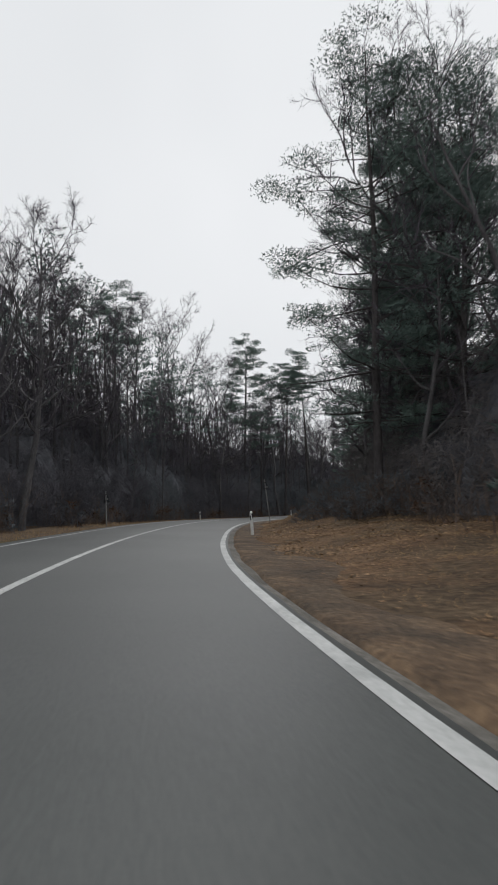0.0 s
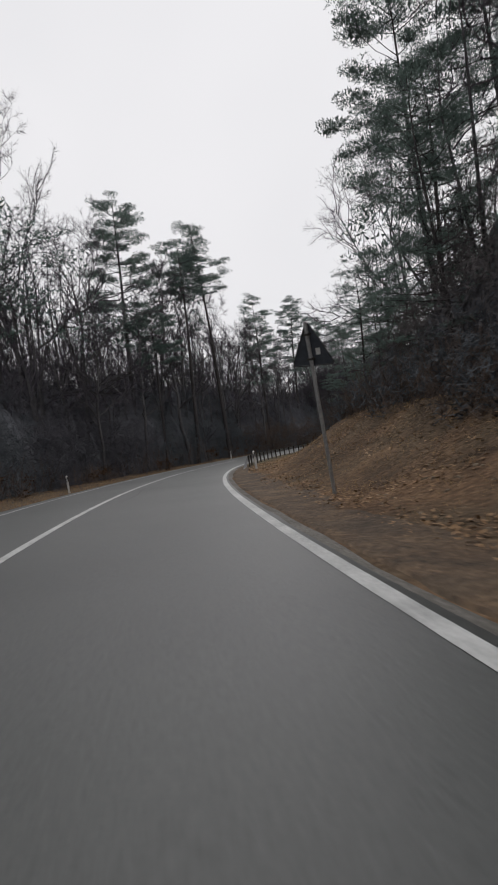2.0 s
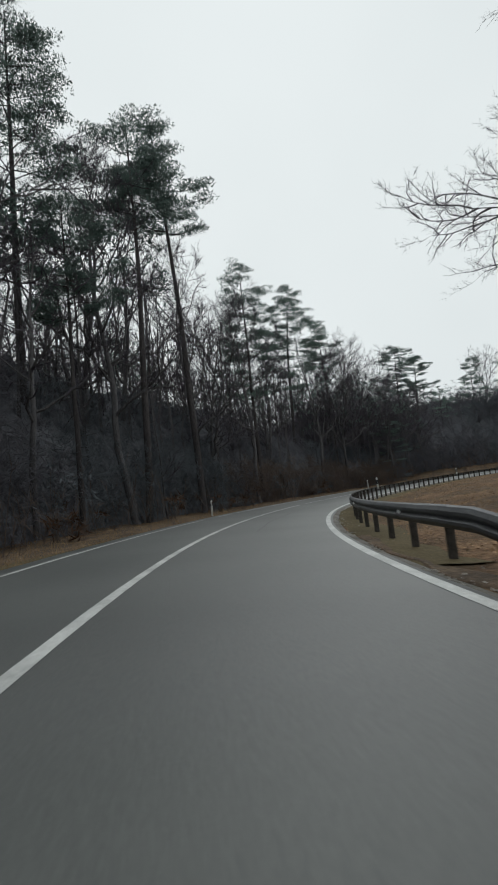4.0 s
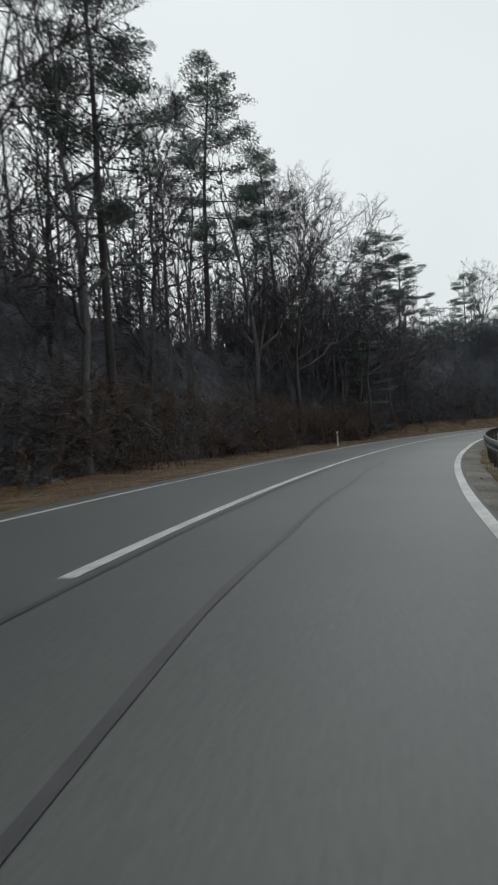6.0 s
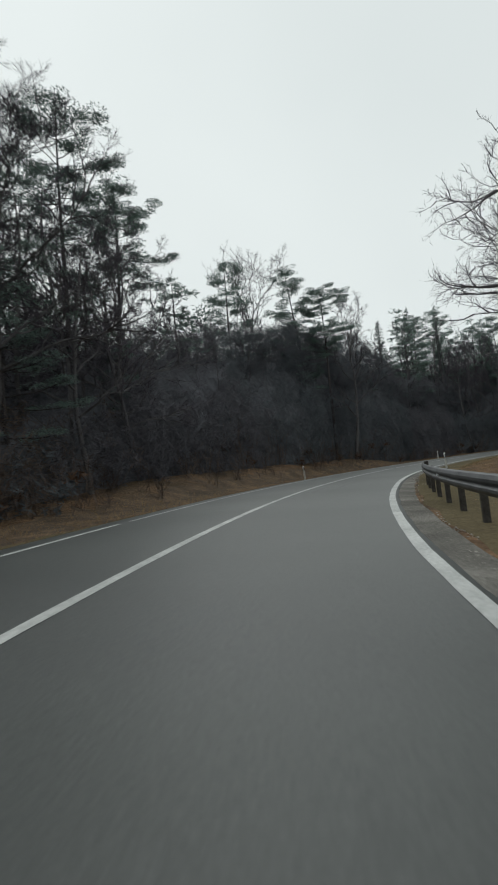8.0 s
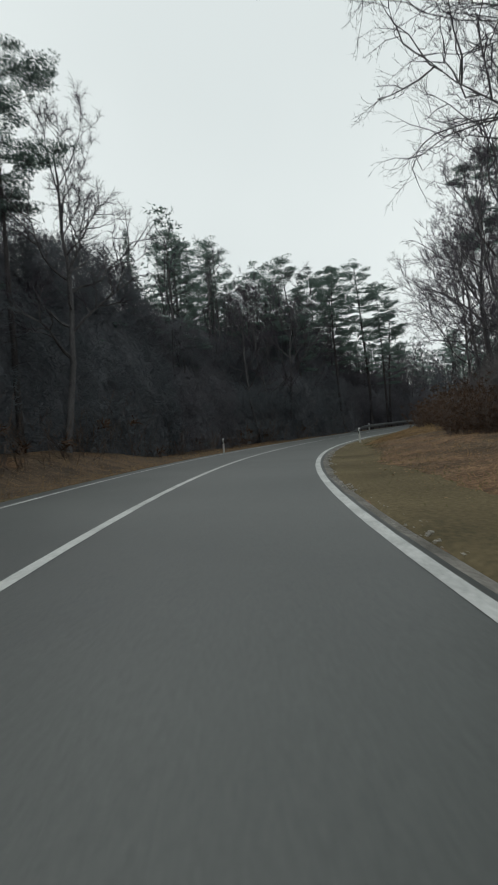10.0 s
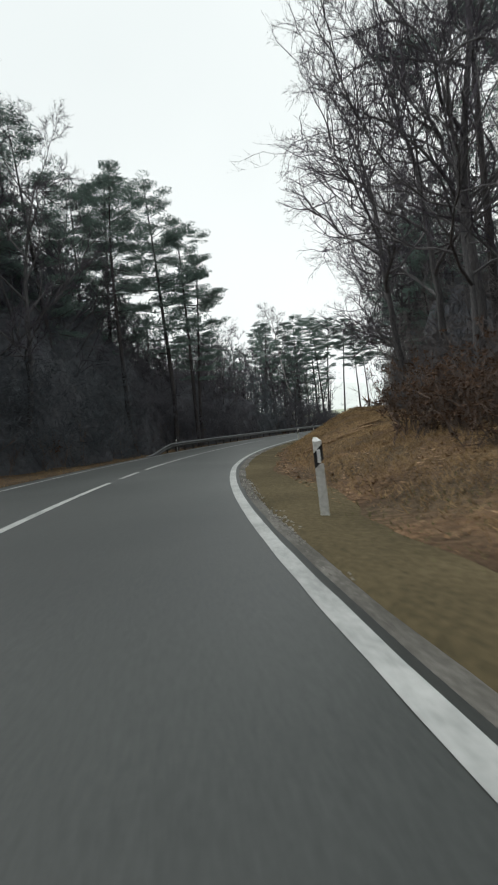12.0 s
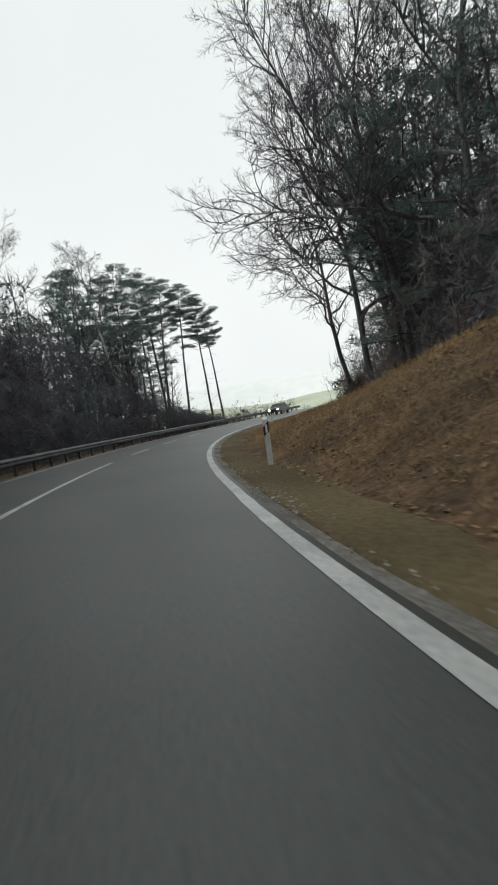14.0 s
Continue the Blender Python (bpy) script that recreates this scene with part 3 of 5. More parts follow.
def build_guard_rail(s0, s1, lat, label, face=1, drop=(True, True), heads=()):
    """A steel beam rail on posts; face: +1 when its waves look to the left of lat (towards the road)."""
    root = tagged(new("guard_rail"), label, "guard rail")
    wave = [(0.0, 0.0), (0.035, 0.02), (0.075, 0.075), (0.075, 0.115), (0.03, 0.15), (0.03, 0.17), (0.075, 0.205), (0.075, 0.245), (0.035, 0.30), (0.0, 0.32)]
    n = int((s1 - s0) / 4)
    for i in range(n):
        a, b = s0 + 4 * i, s0 + 4 * i + 4.06
        g = Geo()
        ss = np.linspace(a, b, 4)
        rows = []
        for q in ss:
            fall = 0.0
            if drop[0]:
                fall += 0.62 * (1 - float(step(s0, s0 + 6, q)))
            if drop[1]:
                fall += 0.62 * float(step(s1 - 6, s1, q))
            base = float(np.interp(q, GS, GZ)) + (float(road_z(1.5)) - 0.08 if face > 0 else 0.05) + 0.45 - fall
            for u, h in wave:
                x, y = xy(q, lat - face * (u + 0.07))
                rows.append((float(x), float(y), base + h))
            for u, h in wave[::-1]:
                x, y = xy(q, lat - face * (u + 0.066))
                rows.append((float(x), float(y), base + h))
        k = 2 * len(wave)
        g.put(rows, [(i2 * k + j, i2 * k + (j + 1) % k, (i2 + 1) * k + (j + 1) % k, (i2 + 1) * k + j) for i2 in range(3) for j in range(k)])
        g.ob("beam", STEEL, root)
        q = a + 2.0
        if q < s0 + 4.5 and drop[0] or q > s1 - 4.5 and drop[1]:
            continue
        for q in (a + 0.6, a + 2.6):
            g = Geo()
            prism(g, [(-0.05, -0.06), (0.05, -0.06), (0.05, 0.06), (-0.05, 0.06)], -0.4, 0.72)
            o = g.ob("rail_post", STEEL_DARK, root)
            x, y, z = on_ground(q, lat)
            o.matrix_basis = pose(x, y, float(np.interp(q, GS, GZ)) + (-0.12 if face > 0 else 0.0), 0, 0, heading(q))
            g = Geo()
            prism(g, [(-0.07, -0.05), (0.0, -0.05), (0.0, 0.05), (-0.07, 0.05)], 0.46, 0.68)
            o2 = g.ob("spacer", STEEL_DARK, root)
            o2.matrix_basis = o.matrix_basis.copy() if face > 0 else o.matrix_basis @ pose(0, 0, 0, 0, 0, 180)
        if face > 0 and i % 2 == 0:
            g = Geo()
            disc = [(0.045 * math.cos(t), 0.045 * math.sin(t)) for t in np.arange(10) * 0.628]
            prism(g, disc, 0, 0.02)
            o = g.ob("reflector", REFLECTOR, root, "small round white reflector")
            x, y = xy(a + 1, lat - 0.11)
            o.matrix_basis = pose(float(x), float(y), float(np.interp(a + 1, GS, GZ)) + 0.47, 0, 0, heading(a + 1)) @ pose(0, 0, 0, 75, 0, -25)
    return root


build_guard_rail(70, 170, 2.15, "grey galvanised steel guard rail on the inside of the bend")
build_guard_rail(241, 333, -6.1, "dark steel guard rail on the outside of the bend", face=-1, drop=(True, False))


def build_rail_delineator(s):
    root = tagged(new("delineator_post"), "white delineator post with a black band fixed to the guard rail", "delineator post", "delineator posts along the road")
    for name, z0, z1, k, mat in (("post_foot", -0.2, 0.1, 1.0, WHITE), ("band", 0.1, 0.36, 1.06, BLACK), ("post_head", 0.35, 0.51, 1.0, WHITE)):
        g = Geo()
        prism(g, [(x * k, y * k) for x, y in POST_SHAPE], z0, z1, 1.0, 0.03 if name == "post_head" else 0.0)
        g.ob(name, mat, root)
    g = Geo()
    prism(g, [(-0.012, -0.078), (0.012, -0.078), (0.012, -0.068), (-0.012, -0.068)], 0.16, 0.3)
    g.ob("reflector", REFLECTOR, root, "white rectangular reflector")
    x, y = xy(s, 2.16)
    root.matrix_basis = pose(float(x), float(y), float(np.interp(s, GS, GZ)) + 0.72, 0, -2, heading(s))
    return root


build_rail_delineator(109.5)
build_rail_delineator(142.1)


def build_sign(s, lat, turn, height, tx, ty):
    root = tagged(new("traffic_sign"), "grey back of a triangular traffic sign on a leaning steel pole", "traffic sign", "warning signs before the bend")
    g = Geo()
    g.tube([(0, 0, -0.4), (0, 0, height * 0.5), (0, 0, height)], [0.038] * 3, 10)
    g.ob("pole", POLE, root, smooth=True)
    e, r = 0.45, 0.05
    tri = []
    for cx, cz, a0 in ((-e + r, 0.0, 150), (e - r, 0.0, 270), (0, 0.78 - 2 * r, 30)):
        order = [a0 + t for t in (0, 30, 60, 90, 120)]
        tri += [(cx + r * math.cos(math.radians(t)), cz + r * math.sin(math.radians(t))) for t in order]
    for name, y0, y1, k, mat in (("panel", 0.05, 0.054, 1.0, SIGN_BACK), ("sign_face", 0.055, 0.057, 0.985, RED)):
        g = Geo()
        n = len(tri)
        g.put([(x * k, y0, z * k + height - 0.76) for x, z in tri] + [(x * k, y1, z * k + height - 0.76) for x, z in tri],
              [tuple(range(n)), tuple(range(n, 2 * n))[::-1]] + [(i, n + i, n + (i + 1) % n, (i + 1) % n) for i in range(n)])
        g.ob(name, mat, root, "grey back of the triangular panel" if name == "panel" else "")
    g = Geo()
    edge = [(x * 1.0, 0.05, z + height - 0.76) for x, z in tri]
    g.tube(edge + edge[:1], [0.013] * (len(edge) + 1), 5)
    g.ob("rim", STEEL, root, "thin folded steel rim")
    for h in (height - 0.7, height - 0.25):
        g = Geo()
        g.put([(-0.06, -0.045, h), (0.06, -0.045, h), (0.06, 0.05, h), (-0.06, 0.05, h), (-0.06, -0.045, h + 0.04), (0.06, -0.045, h + 0.04), (0.06, 0.05, h + 0.04), (-0.06, 0.05, h + 0.04)],
              [(3, 2, 1, 0), (4, 5, 6, 7), (0, 1, 5, 4), (1, 2, 6, 5), (2, 3, 7, 6), (3, 0, 4, 7)])
        g.ob("clamp", STEEL_DARK, root)
    g = Geo()
    g.put([(0.1, 0.046, height - 0.62), (0.2, 0.046, height - 0.62), (0.2, 0.046, height - 0.5), (0.1, 0.046, height - 0.5), (0.1, 0.049, height - 0.62), (0.2, 0.049, height - 0.62), (0.2, 0.049, height - 0.5), (0.1, 0.049, height - 0.5)],
          [(0, 1, 2, 3), (7, 6, 5, 4), (0, 4, 5, 1), (1, 5, 6, 2), (2, 6, 7, 3), (3, 7, 4, 0)])
    g.ob("sticker", WHITE, root, "small white sticker")
    root.matrix_basis = lean_pose(s, lat, 0, turn, tx, ty)
    return root


build_sign(45.4, 3.0, -50, 3.35, 12.6, 7.4)
build_sign(42, -8.5, -45, 2.5, 0, -3)


def build_log(s, lat, length, r, turn, tilt):
    g = Geo()
    pts = [(-length / 2, 0, 0), (-length / 6, 0.03, 0.02), (length / 6, -0.02, 0.01), (length / 2, 0.04, 0)]
    g.tube(pts, [r, r * 0.97, r * 0.9, r * 0.82], 8)
    for end, k in ((-length / 2, 0), (length / 2, 24)):
        g.f.append(tuple(range(k, k + 8)) if k else tuple(range(7, -1, -1)))
    ob = tagged(g.ob("log", LOGWOOD), "cut branch lying on the leaf-covered bank", "log", "cut branches on the bank")
    x, y, z = on_ground(s, lat, r * 0.6)
    ob.matrix_basis = pose(x, y, z, 0, tilt, heading(s) + turn)


for s, lat, length, r, turn, tilt in ((228.1, 4.4, 1.5, 0.05, -4, -14), (228.5, 4.8, 1.2, 0.045, 7, -13), (227.8, 5.3, 1.1, 0.06, -12, -13), (229.0, 5.9, 0.9, 0.05, -18, -12), (229.4, 6.3, 1.0, 0.04, 6, -12), (226.9, 3.9, 0.9, 0.045, 14, -10), (227.2, 3.3, 0.35, 0.06, 70, 0), (229.8, 5.0, 0.8, 0.04, -30, -10), (228.3, 5.9, 0.8, 0.035, 25, -12), (227.5, 4.6, 0.5, 0.05, 40, -8)):
    build_log(s, lat, length, r, turn, tilt)


def build_car(s, lat):
    """A dark hatchback far along the road, coming towards the bend with its lights on."""
    root = tagged(new("car"), "dark grey hatchback far off on the road with its headlights on", "car")
    prof = [(-2.05, 0.35), (-2.08, 0.75), (-1.95, 0.92), (-0.95, 0.98), (1.75, 0.98), (2.0, 0.9), (2.02, 0.35)]
    g = Geo()
    for y0 in (-0.86, 0.86):
        g.put([(x, y0, z) for x, z in prof], [])
    n = len(prof)
    g.f += [tuple(range(n)), tuple(range(2 * n - 1, n - 1, -1))] + [(i, n + i, n + (i + 1) % n, (i + 1) % n) for i in range(n)]
    g.ob("body", CAR_PAINT, root)
    cab = [(-0.95, 0.98), (-0.25, 1.46), (1.2, 1.48), (1.85, 0.98)]
    g = Geo()
    for y0, y1 in ((-0.8, -0.62), (0.8, 0.62)):
        g.put([(x, y1 if z > 1.2 else y0, z) for x, z in cab], [])
    g.f += [(0, 1, 2, 3), (7, 6, 5, 4), (0, 4, 5, 1), (1, 5, 6, 2), (2, 6, 7, 3)]
    g.ob("cabin", BLACK, root, "dark glazed cabin")
    for y0 in (-0.62, 0.62):
        g = Geo()
        g.tube([(-2.1, y0, 0.68), (-2.04, y0, 0.68)], [0.1, 0.12], 10)
        g.f.append(tuple(range(9, -1, -1)))
        g.ob("headlight", LAMP, root, "glowing white headlight")
    for x0 in (-1.3, 1.35):
        for y0 in (-0.8, 0.8):
            g = Geo()
            g.tube([(x0, y0 - 0.1, 0.31), (x0, y0 + 0.1, 0.31)], [0.31, 0.31], 14)
            g.f += [tuple(range(13, -1, -1)), tuple(range(14, 28))]
            g.ob("wheel", BLACK, root)
    x, y = xy(s, lat)
    root.matrix_basis = pose(float(x), float(y), float(np.interp(s, GS, GZ) + road_z(lat)), 0, 0, heading(s) + 90)


CAR_PAINT = material("car_paint", (0.03, 0.032, 0.036), (0.06, 0.063, 0.07), 1.0, 8.0, 0.3, 0, 0, 0.5, metal=0.3)
LAMP = bpy.data.materials.new("headlight_glow")
LAMP.use_nodes = True
LAMP.node_tree.nodes["Principled BSDF"].inputs["Emission Color"].default_value = (1.0, 0.96, 0.88, 1)
LAMP.node_tree.nodes["Principled BSDF"].inputs["Emission Strength"].default_value = 12.0
build_car(318, -3.7)


# ---- trees ----
def bent(rng, start, direction, length, n, wander, lift=0.0):
    p, d = np.array(start, float), np.array(direction, float)
    d /= np.linalg.norm(d)
    out = [p.copy()]
    for _ in range(n):
        d = d + rng.normal(0, wander, 3) + np.array([0, 0, lift])
        d /= np.linalg.norm(d)
        p = p + d * length / n
        out.append(p.copy())
    return np.array(out)


def side_way(rng, d, angle):
    d = d / np.linalg.norm(d)
    r = rng.normal(0, 1, 3)
    r -= d * (r @ d)
    r /= np.linalg.norm(r) + 1e-9
    return d * math.cos(angle) + r * math.sin(angle)


def needle_clump(rng, at, size, n=34, flat=0.55, thin=0.075):
    d = rng.normal(0, 1, (n, 3))
    d[:, 2] = d[:, 2] * flat + 0.25
    d /= np.linalg.norm(d, axis=1, keepdims=True)
    ln = size * rng.uniform(0.55, 1.0, (n, 1))
    w = np.cross(d, rng.normal(0, 1, (n, 3)))
    w /= np.linalg.norm(w, axis=1, keepdims=True) + 1e-9
    w *= size * thin
    c = np.asarray(at) + rng.normal(0, size * 0.3, (n, 3)) * np.array([1, 1, flat])
    return np.stack([c - w, c + w, c + d * ln], 1)


def twigs(rng, pts, n, length, width, lift=0.1):
    """Fine end twigs as slim blades along a branch."""
    i = rng.integers(0, len(pts) - 1, n)
    u = rng.uniform(0, 1, (n, 1))
    at = pts[i] * (1 - u) + pts[i + 1] * u
    d0 = pts[i + 1] - pts[i]
    d0 /= np.linalg.norm(d0, axis=1, keepdims=True) + 1e-9
    d = d0 * 0.9 + rng.normal(0, 0.42, (n, 3)) + np.array([0, 0, lift])
    d /= np.linalg.norm(d, axis=1, keepdims=True)
    w = np.cross(d, rng.normal(0, 1, (n, 3)))
    w /= np.linalg.norm(w, axis=1, keepdims=True) + 1e-9
    ln = length * rng.uniform(0.5, 1.2, (n, 1))
    return np.stack([at - w * width, at + w * width, at + d * ln], 1)


def along(line, u):
    """The point at the fraction u of a line."""
    k = np.arange(len(line))
    return np.array([np.interp(u * (len(line) - 1), k, line[:, c]) for c in range(3)])


def needle_pad(rng, at, rad, n, wide=1.0):
    """A flat spray of needles at a branch end: short blades in a shallow lens, fuller above than below."""
    a, q = rng.uniform(0, 6.28, n), np.sqrt(rng.random(n)) * rad
    lens = 0.34 * rad * np.sqrt(1 - (q / rad) ** 2 + 0.02)
    c = np.stack([np.cos(a) * q, np.sin(a) * q, lens * rng.uniform(-0.45, 1.0, n)], 1)
    d = np.stack([np.cos(a) * 0.8, np.sin(a) * 0.8, np.full(n, 0.4)], 1) + rng.normal(0, 0.6, (n, 3))
    d /= np.linalg.norm(d, axis=1, keepdims=True)
    w = np.cross(d, rng.normal(0, 1, (n, 3)))
    w /= np.linalg.norm(w, axis=1, keepdims=True) + 1e-9
    w *= rng.uniform(0.03, 0.05, (n, 1)) * (0.65 + rad * 0.5) * wide
    c = c + np.asarray(at)
    return np.stack([c - w, c + w, c + d * rng.uniform(0.14, 0.27, (n, 1)) * (0.65 + rad * 0.5) * wide], 1)


def build_pine(seed, h, crown_from=0.55, spread=3.4, limbs=30, lean=0.02, fine=30, pads=2.4, wide=1.0):
    """Limbs in whorls, level and upturned at their ends, each with flat needle sprays: a crown in layers with sky between."""
    rng = np.random.default_rng(seed)
    root = new("pine_tree")
    tg, cg, lg = Geo(), Geo(), Geo()
    way = bent(rng, (0, 0, -0.5), (rng.normal(0, lean), rng.normal(0, lean), 1), h + 0.5, 10, 0.02, 0.03)
    tg.tube(way, 0.0092 * h * (1 - np.linspace(0, 1, 11) ** 1.3 * 0.9), 8)
    tg.ob("trunk", BARK_PINE, root, smooth=True)
    whorls = max(4, limbs // 3)
    for i in range(whorls):
        level = crown_from + (0.97 - crown_from) * ((i + rng.uniform(0.1, 0.6)) / whorls)
        v = (level - crown_from) / (1 - crown_from)
        shape = (0.62 + 0.55 * math.sin(math.pi * min(1, 0.15 + 0.65 * v))) * (1.0 - 0.62 * v ** 2.6)
        turn = rng.uniform(0, 6.28)
        arms = 4 if v > 0.3 else 3
        for k in range(arms):
            ln = spread * shape * rng.uniform(0.45, 1.18)
            a = turn + k * 6.28 / arms + rng.normal(0, 0.3)
            limb = bent(rng, along(way, min(0.98, level + rng.normal(0, 0.014))), (math.cos(a), math.sin(a), -0.12 + 0.55 * v * v), ln, 5, 0.12, 0.075)
            lg.tube(limb, 0.052 * (1 - v * 0.5) * np.linspace(1, 0.25, 6), 4)
            for j in range(int(2 + ln * pads)):
                u = 1.0 if j == 0 else 0.3 + 0.7 * rng.random() ** 0.7
                p = along(limb, u)
                side = rng.normal(0, 0.55) * (1.15 - 0.6 * u)
                q = p + np.array([-math.sin(a) * side, math.cos(a) * side, 0.1 + rng.normal(0, 0.09)]) + rng.normal(0, 0.12, 3)
                if rng.random() < 0.6:
                    lg.tube([p, q], [0.014, 0.007], 3)
                cg.tris(needle_pad(rng, q, rng.uniform(0.38, 0.8), fine, wide))
    for _ in range(14):  # dead stubs below the crown
        a = rng.uniform(0, 6.28)
        lg.tube(bent(rng, along(way, rng.uniform(0.2, crown_from)), (math.cos(a), math.sin(a), -0.1), rng.uniform(0.6, 2.6), 4, 0.2), [0.025, 0.02, 0.015, 0.01, 0.005], 3)
    for _ in range(6):
        cg.tris(needle_pad(rng, along(way, 0.985) + rng.normal(0, 0.32, 3), 0.5, fine, wide))
    lg.join(cg).ob2("crown", BARK_PINE, NEEDLES, root)
    return tagged(root, "tall Scots pine with a bare trunk and dark needle clumps", "pine tree", "pines along the road")


def build_bare(seed, h, spread=0.3, limbs=11, birch=False, start=0.3, droop=0.0, rich=1.0, crook=1.0):
    """A leafless crown that forks four times over: limbs, branches, branchlets and end twigs, ever finer."""
    rng = np.random.default_rng(seed)
    root = new("bare_tree")
    tg, lg, wg = Geo(), Geo(), Geo()
    way = bent(rng, (0, 0, -0.5), (rng.normal(0, 0.05), rng.normal(0, 0.05), 1), h * (0.93 if birch else 0.8) + 0.5, 12, 0.07, 0.04)
    tg.tube(way, 0.0098 * h * np.linspace(1, 0.14, 13) ** 0.85, 8)
    tg.ob("trunk", BARK_BIRCH if birch else BARK_GREY, root, smooth=True)
    full = rich > 0.6

    def grow(at, d, ln, r, level):
        if level == 3:
            dd = d + np.array([0, 0, 0.12 - 2 * droop])
            dd = dd / np.linalg.norm(dd)
            if full:
                line = bent(rng, at, dd, ln * 0.8, 2, 0.22, 0.03)
                wg.ribbon(line, 0.009, 0.004, side_way(rng, dd, 1.57))
                wg.tris(twigs(rng, line, 3, 0.34, 0.0065, 0.1 - 2 * droop))
            else:
                w = side_way(rng, dd, 1.57) * 0.013
                wg.tris(np.array([[at - w, at + w, at + dd * ln * 0.8]]))
            return
        n = (7, 5, 3)[level]
        line = bent(rng, at, d, ln, n, (0.17, 0.21, 0.24)[level] * crook, (0.09, 0.09, 0.07)[level] - droop * (1 + level))
        if level == 0:
            lg.tube(line, r * np.linspace(1, 0.22, n + 1), 5)
        elif level == 1 and full:
            lg.tube(line, r * np.linspace(1, 0.3, n + 1), 3)
        else:
            wg.ribbon(line, max(r, 0.0105), 0.006, side_way(rng, line[1] - line[0], 1.57))
        count = max(2, int(((5 + ln * 0.75) if level == 0 else (6.5, 7.0)[level - 1]) * (rich if level else 0.3 + 0.7 * rich) + rng.random()))
        for k in range(count):
            w = 1.0 if k == 0 else 0.22 + 0.78 * (k + rng.random()) / count
            w = min(w, 1.0)
            s0 = min(n - 1, int(w * n))
            way2 = side_way(rng, line[s0 + 1] - line[s0], rng.uniform(0.25, 0.55) if k == 0 else rng.uniform(0.45, 1.0))
            grow(along(line, w), way2, max(0.45, ln * rng.uniform(0.36, 0.6) * (1.15 - 0.45 * w)), r * 0.54, level + 1)
        if level == 2:
            wg.tris(twigs(rng, line, int(9 * rich) + 1, 0.42, 0.0075 if full else 0.011, 0.08 - droop))

    for i in range(limbs):
        v = min(1.0, (i + rng.uniform(0, 0.8)) / limbs)
        u = start + (1.0 - start) * v
        ln = h * spread * (0.72 + 0.62 * math.sin(math.pi * (0.12 + 0.62 * v))) * (1.0 - 0.38 * v) * rng.uniform(0.8, 1.15)
        a = i * 2.4 + rng.normal(0, 0.4)
        grow(along(way, u), np.array([math.cos(a), math.sin(a), 0.42 + 1.5 * v * v]), ln, 0.0098 * h * (1 - 0.75 * u) * 0.66, 0)
    lg.join(wg).ob2("crown", BARK_GREY, BARK_TWIG, root)
    return tagged(root, "leafless pale birch with fine drooping twigs" if birch else "leafless deciduous tree with dark fine branching", "tree", "bare trees along the road")


def build_spruce(seed, h, spread=1.9, bare=0.08, fine=13):
    rng = np.random.default_rng(seed)
    root = new("spruce_tree")
    tg, cg, lg = Geo(), Geo(), Geo()
    tg.tube([(0, 0, -0.4), (0, 0, h * 0.5), (0, 0, h)], [0.012 * h, 0.008 * h, 0.01], 7)
    tg.ob("trunk", BARK_GREY, root, smooth=True)
    n = int(h * 5.5)
    for i in range(n):
        u = bare + (0.99 - bare) * i / n
        ln = spread * 1.2 * (1.03 - u) * rng.uniform(0.6, 1.15) + 0.05
        a = i * 2.4 + rng.normal(0, 0.3)
        limb = bent(rng, (0, 0, u * h), (math.cos(a), math.sin(a), -0.1 + 0.4 * u), ln, 4, 0.08, -0.06)
        lg.tube(limb, np.array([0.03, 0.022, 0.015, 0.01, 0.005]) * (1.1 - u), 3)
        for j in range(int(2 + ln * 2.6)):
            cg.tris(needle_clump(rng, along(limb, rng.uniform(0.12, 1.0)) - np.array([0, 0, 0.12]), rng.uniform(0.36, 0.6) * (1.1 - 0.5 * u), fine, 0.6, 0.12))
    lg.join(cg).ob2("crown", BARK_GREY, SPRUCE_N, root)
    return tagged(root, "dark green spruce standing among the bare trees", "spruce tree", "spruces along the road")


def build_sapling(seed, h):
    rng = np.random.default_rng(seed)
    root = new("young_tree")
    tg, lg, wg = Geo(), Geo(), Geo()
    way = bent(rng, (0, 0, -0.3), (rng.normal(0, 0.08), rng.normal(0, 0.08), 1), h, 8, 0.06, 0.03)
    tg.tube(way, 0.007 * h * np.linspace(1, 0.15, 9), 5)
    for i in range(26):
        a = rng.uniform(0, 6.28)
        b = bent(rng, along(way, rng.uniform(0.2, 1)), (math.cos(a), math.sin(a), 0.8), h * rng.uniform(0.1, 0.24), 3, 0.15, 0.04)
        lg.tube(b, [0.02, 0.015, 0.01, 0.006], 3)
        wg.tris(twigs(rng, b, 26, 0.7, 0.011))
    tg.ob("trunk", BARK_GREY, root, smooth=True)
    lg.join(wg).ob2("crown", BARK_GREY, BARK_TWIG, root)
    return tagged(root, "slender leafless young tree in the undergrowth", "tree", "young trees along the road")


PINES = [build_pine(11, 26, 0.5, 3.7, 30, fine=78, pads=2.9, wide=0.86), build_pine(12, 26, 0.6, 4.2, 27, 0.012, 80, 2.9, 0.86), build_pine(13, 26, 0.42, 3.4, 33, fine=74, pads=2.9, wide=0.86), build_pine(14, 26, 0.7, 3.0, 21, 0.008, 80, 2.7, 0.86), build_pine(18, 26, 0.36, 3.7, 39, 0.02, 70, 2.8, 0.86)]
THIN_PINES = [build_pine(15, 26, 0.58, 3.8, 18, 0.03, 17, 1.9, 1.7), build_pine(16, 26, 0.48, 3.6, 20, 0.03, 17, 1.9, 1.7)]
BROAD_PINE = build_pine(17, 20, 0.2, 4.7, 40, 0.02, 80, 2.0, 0.65)
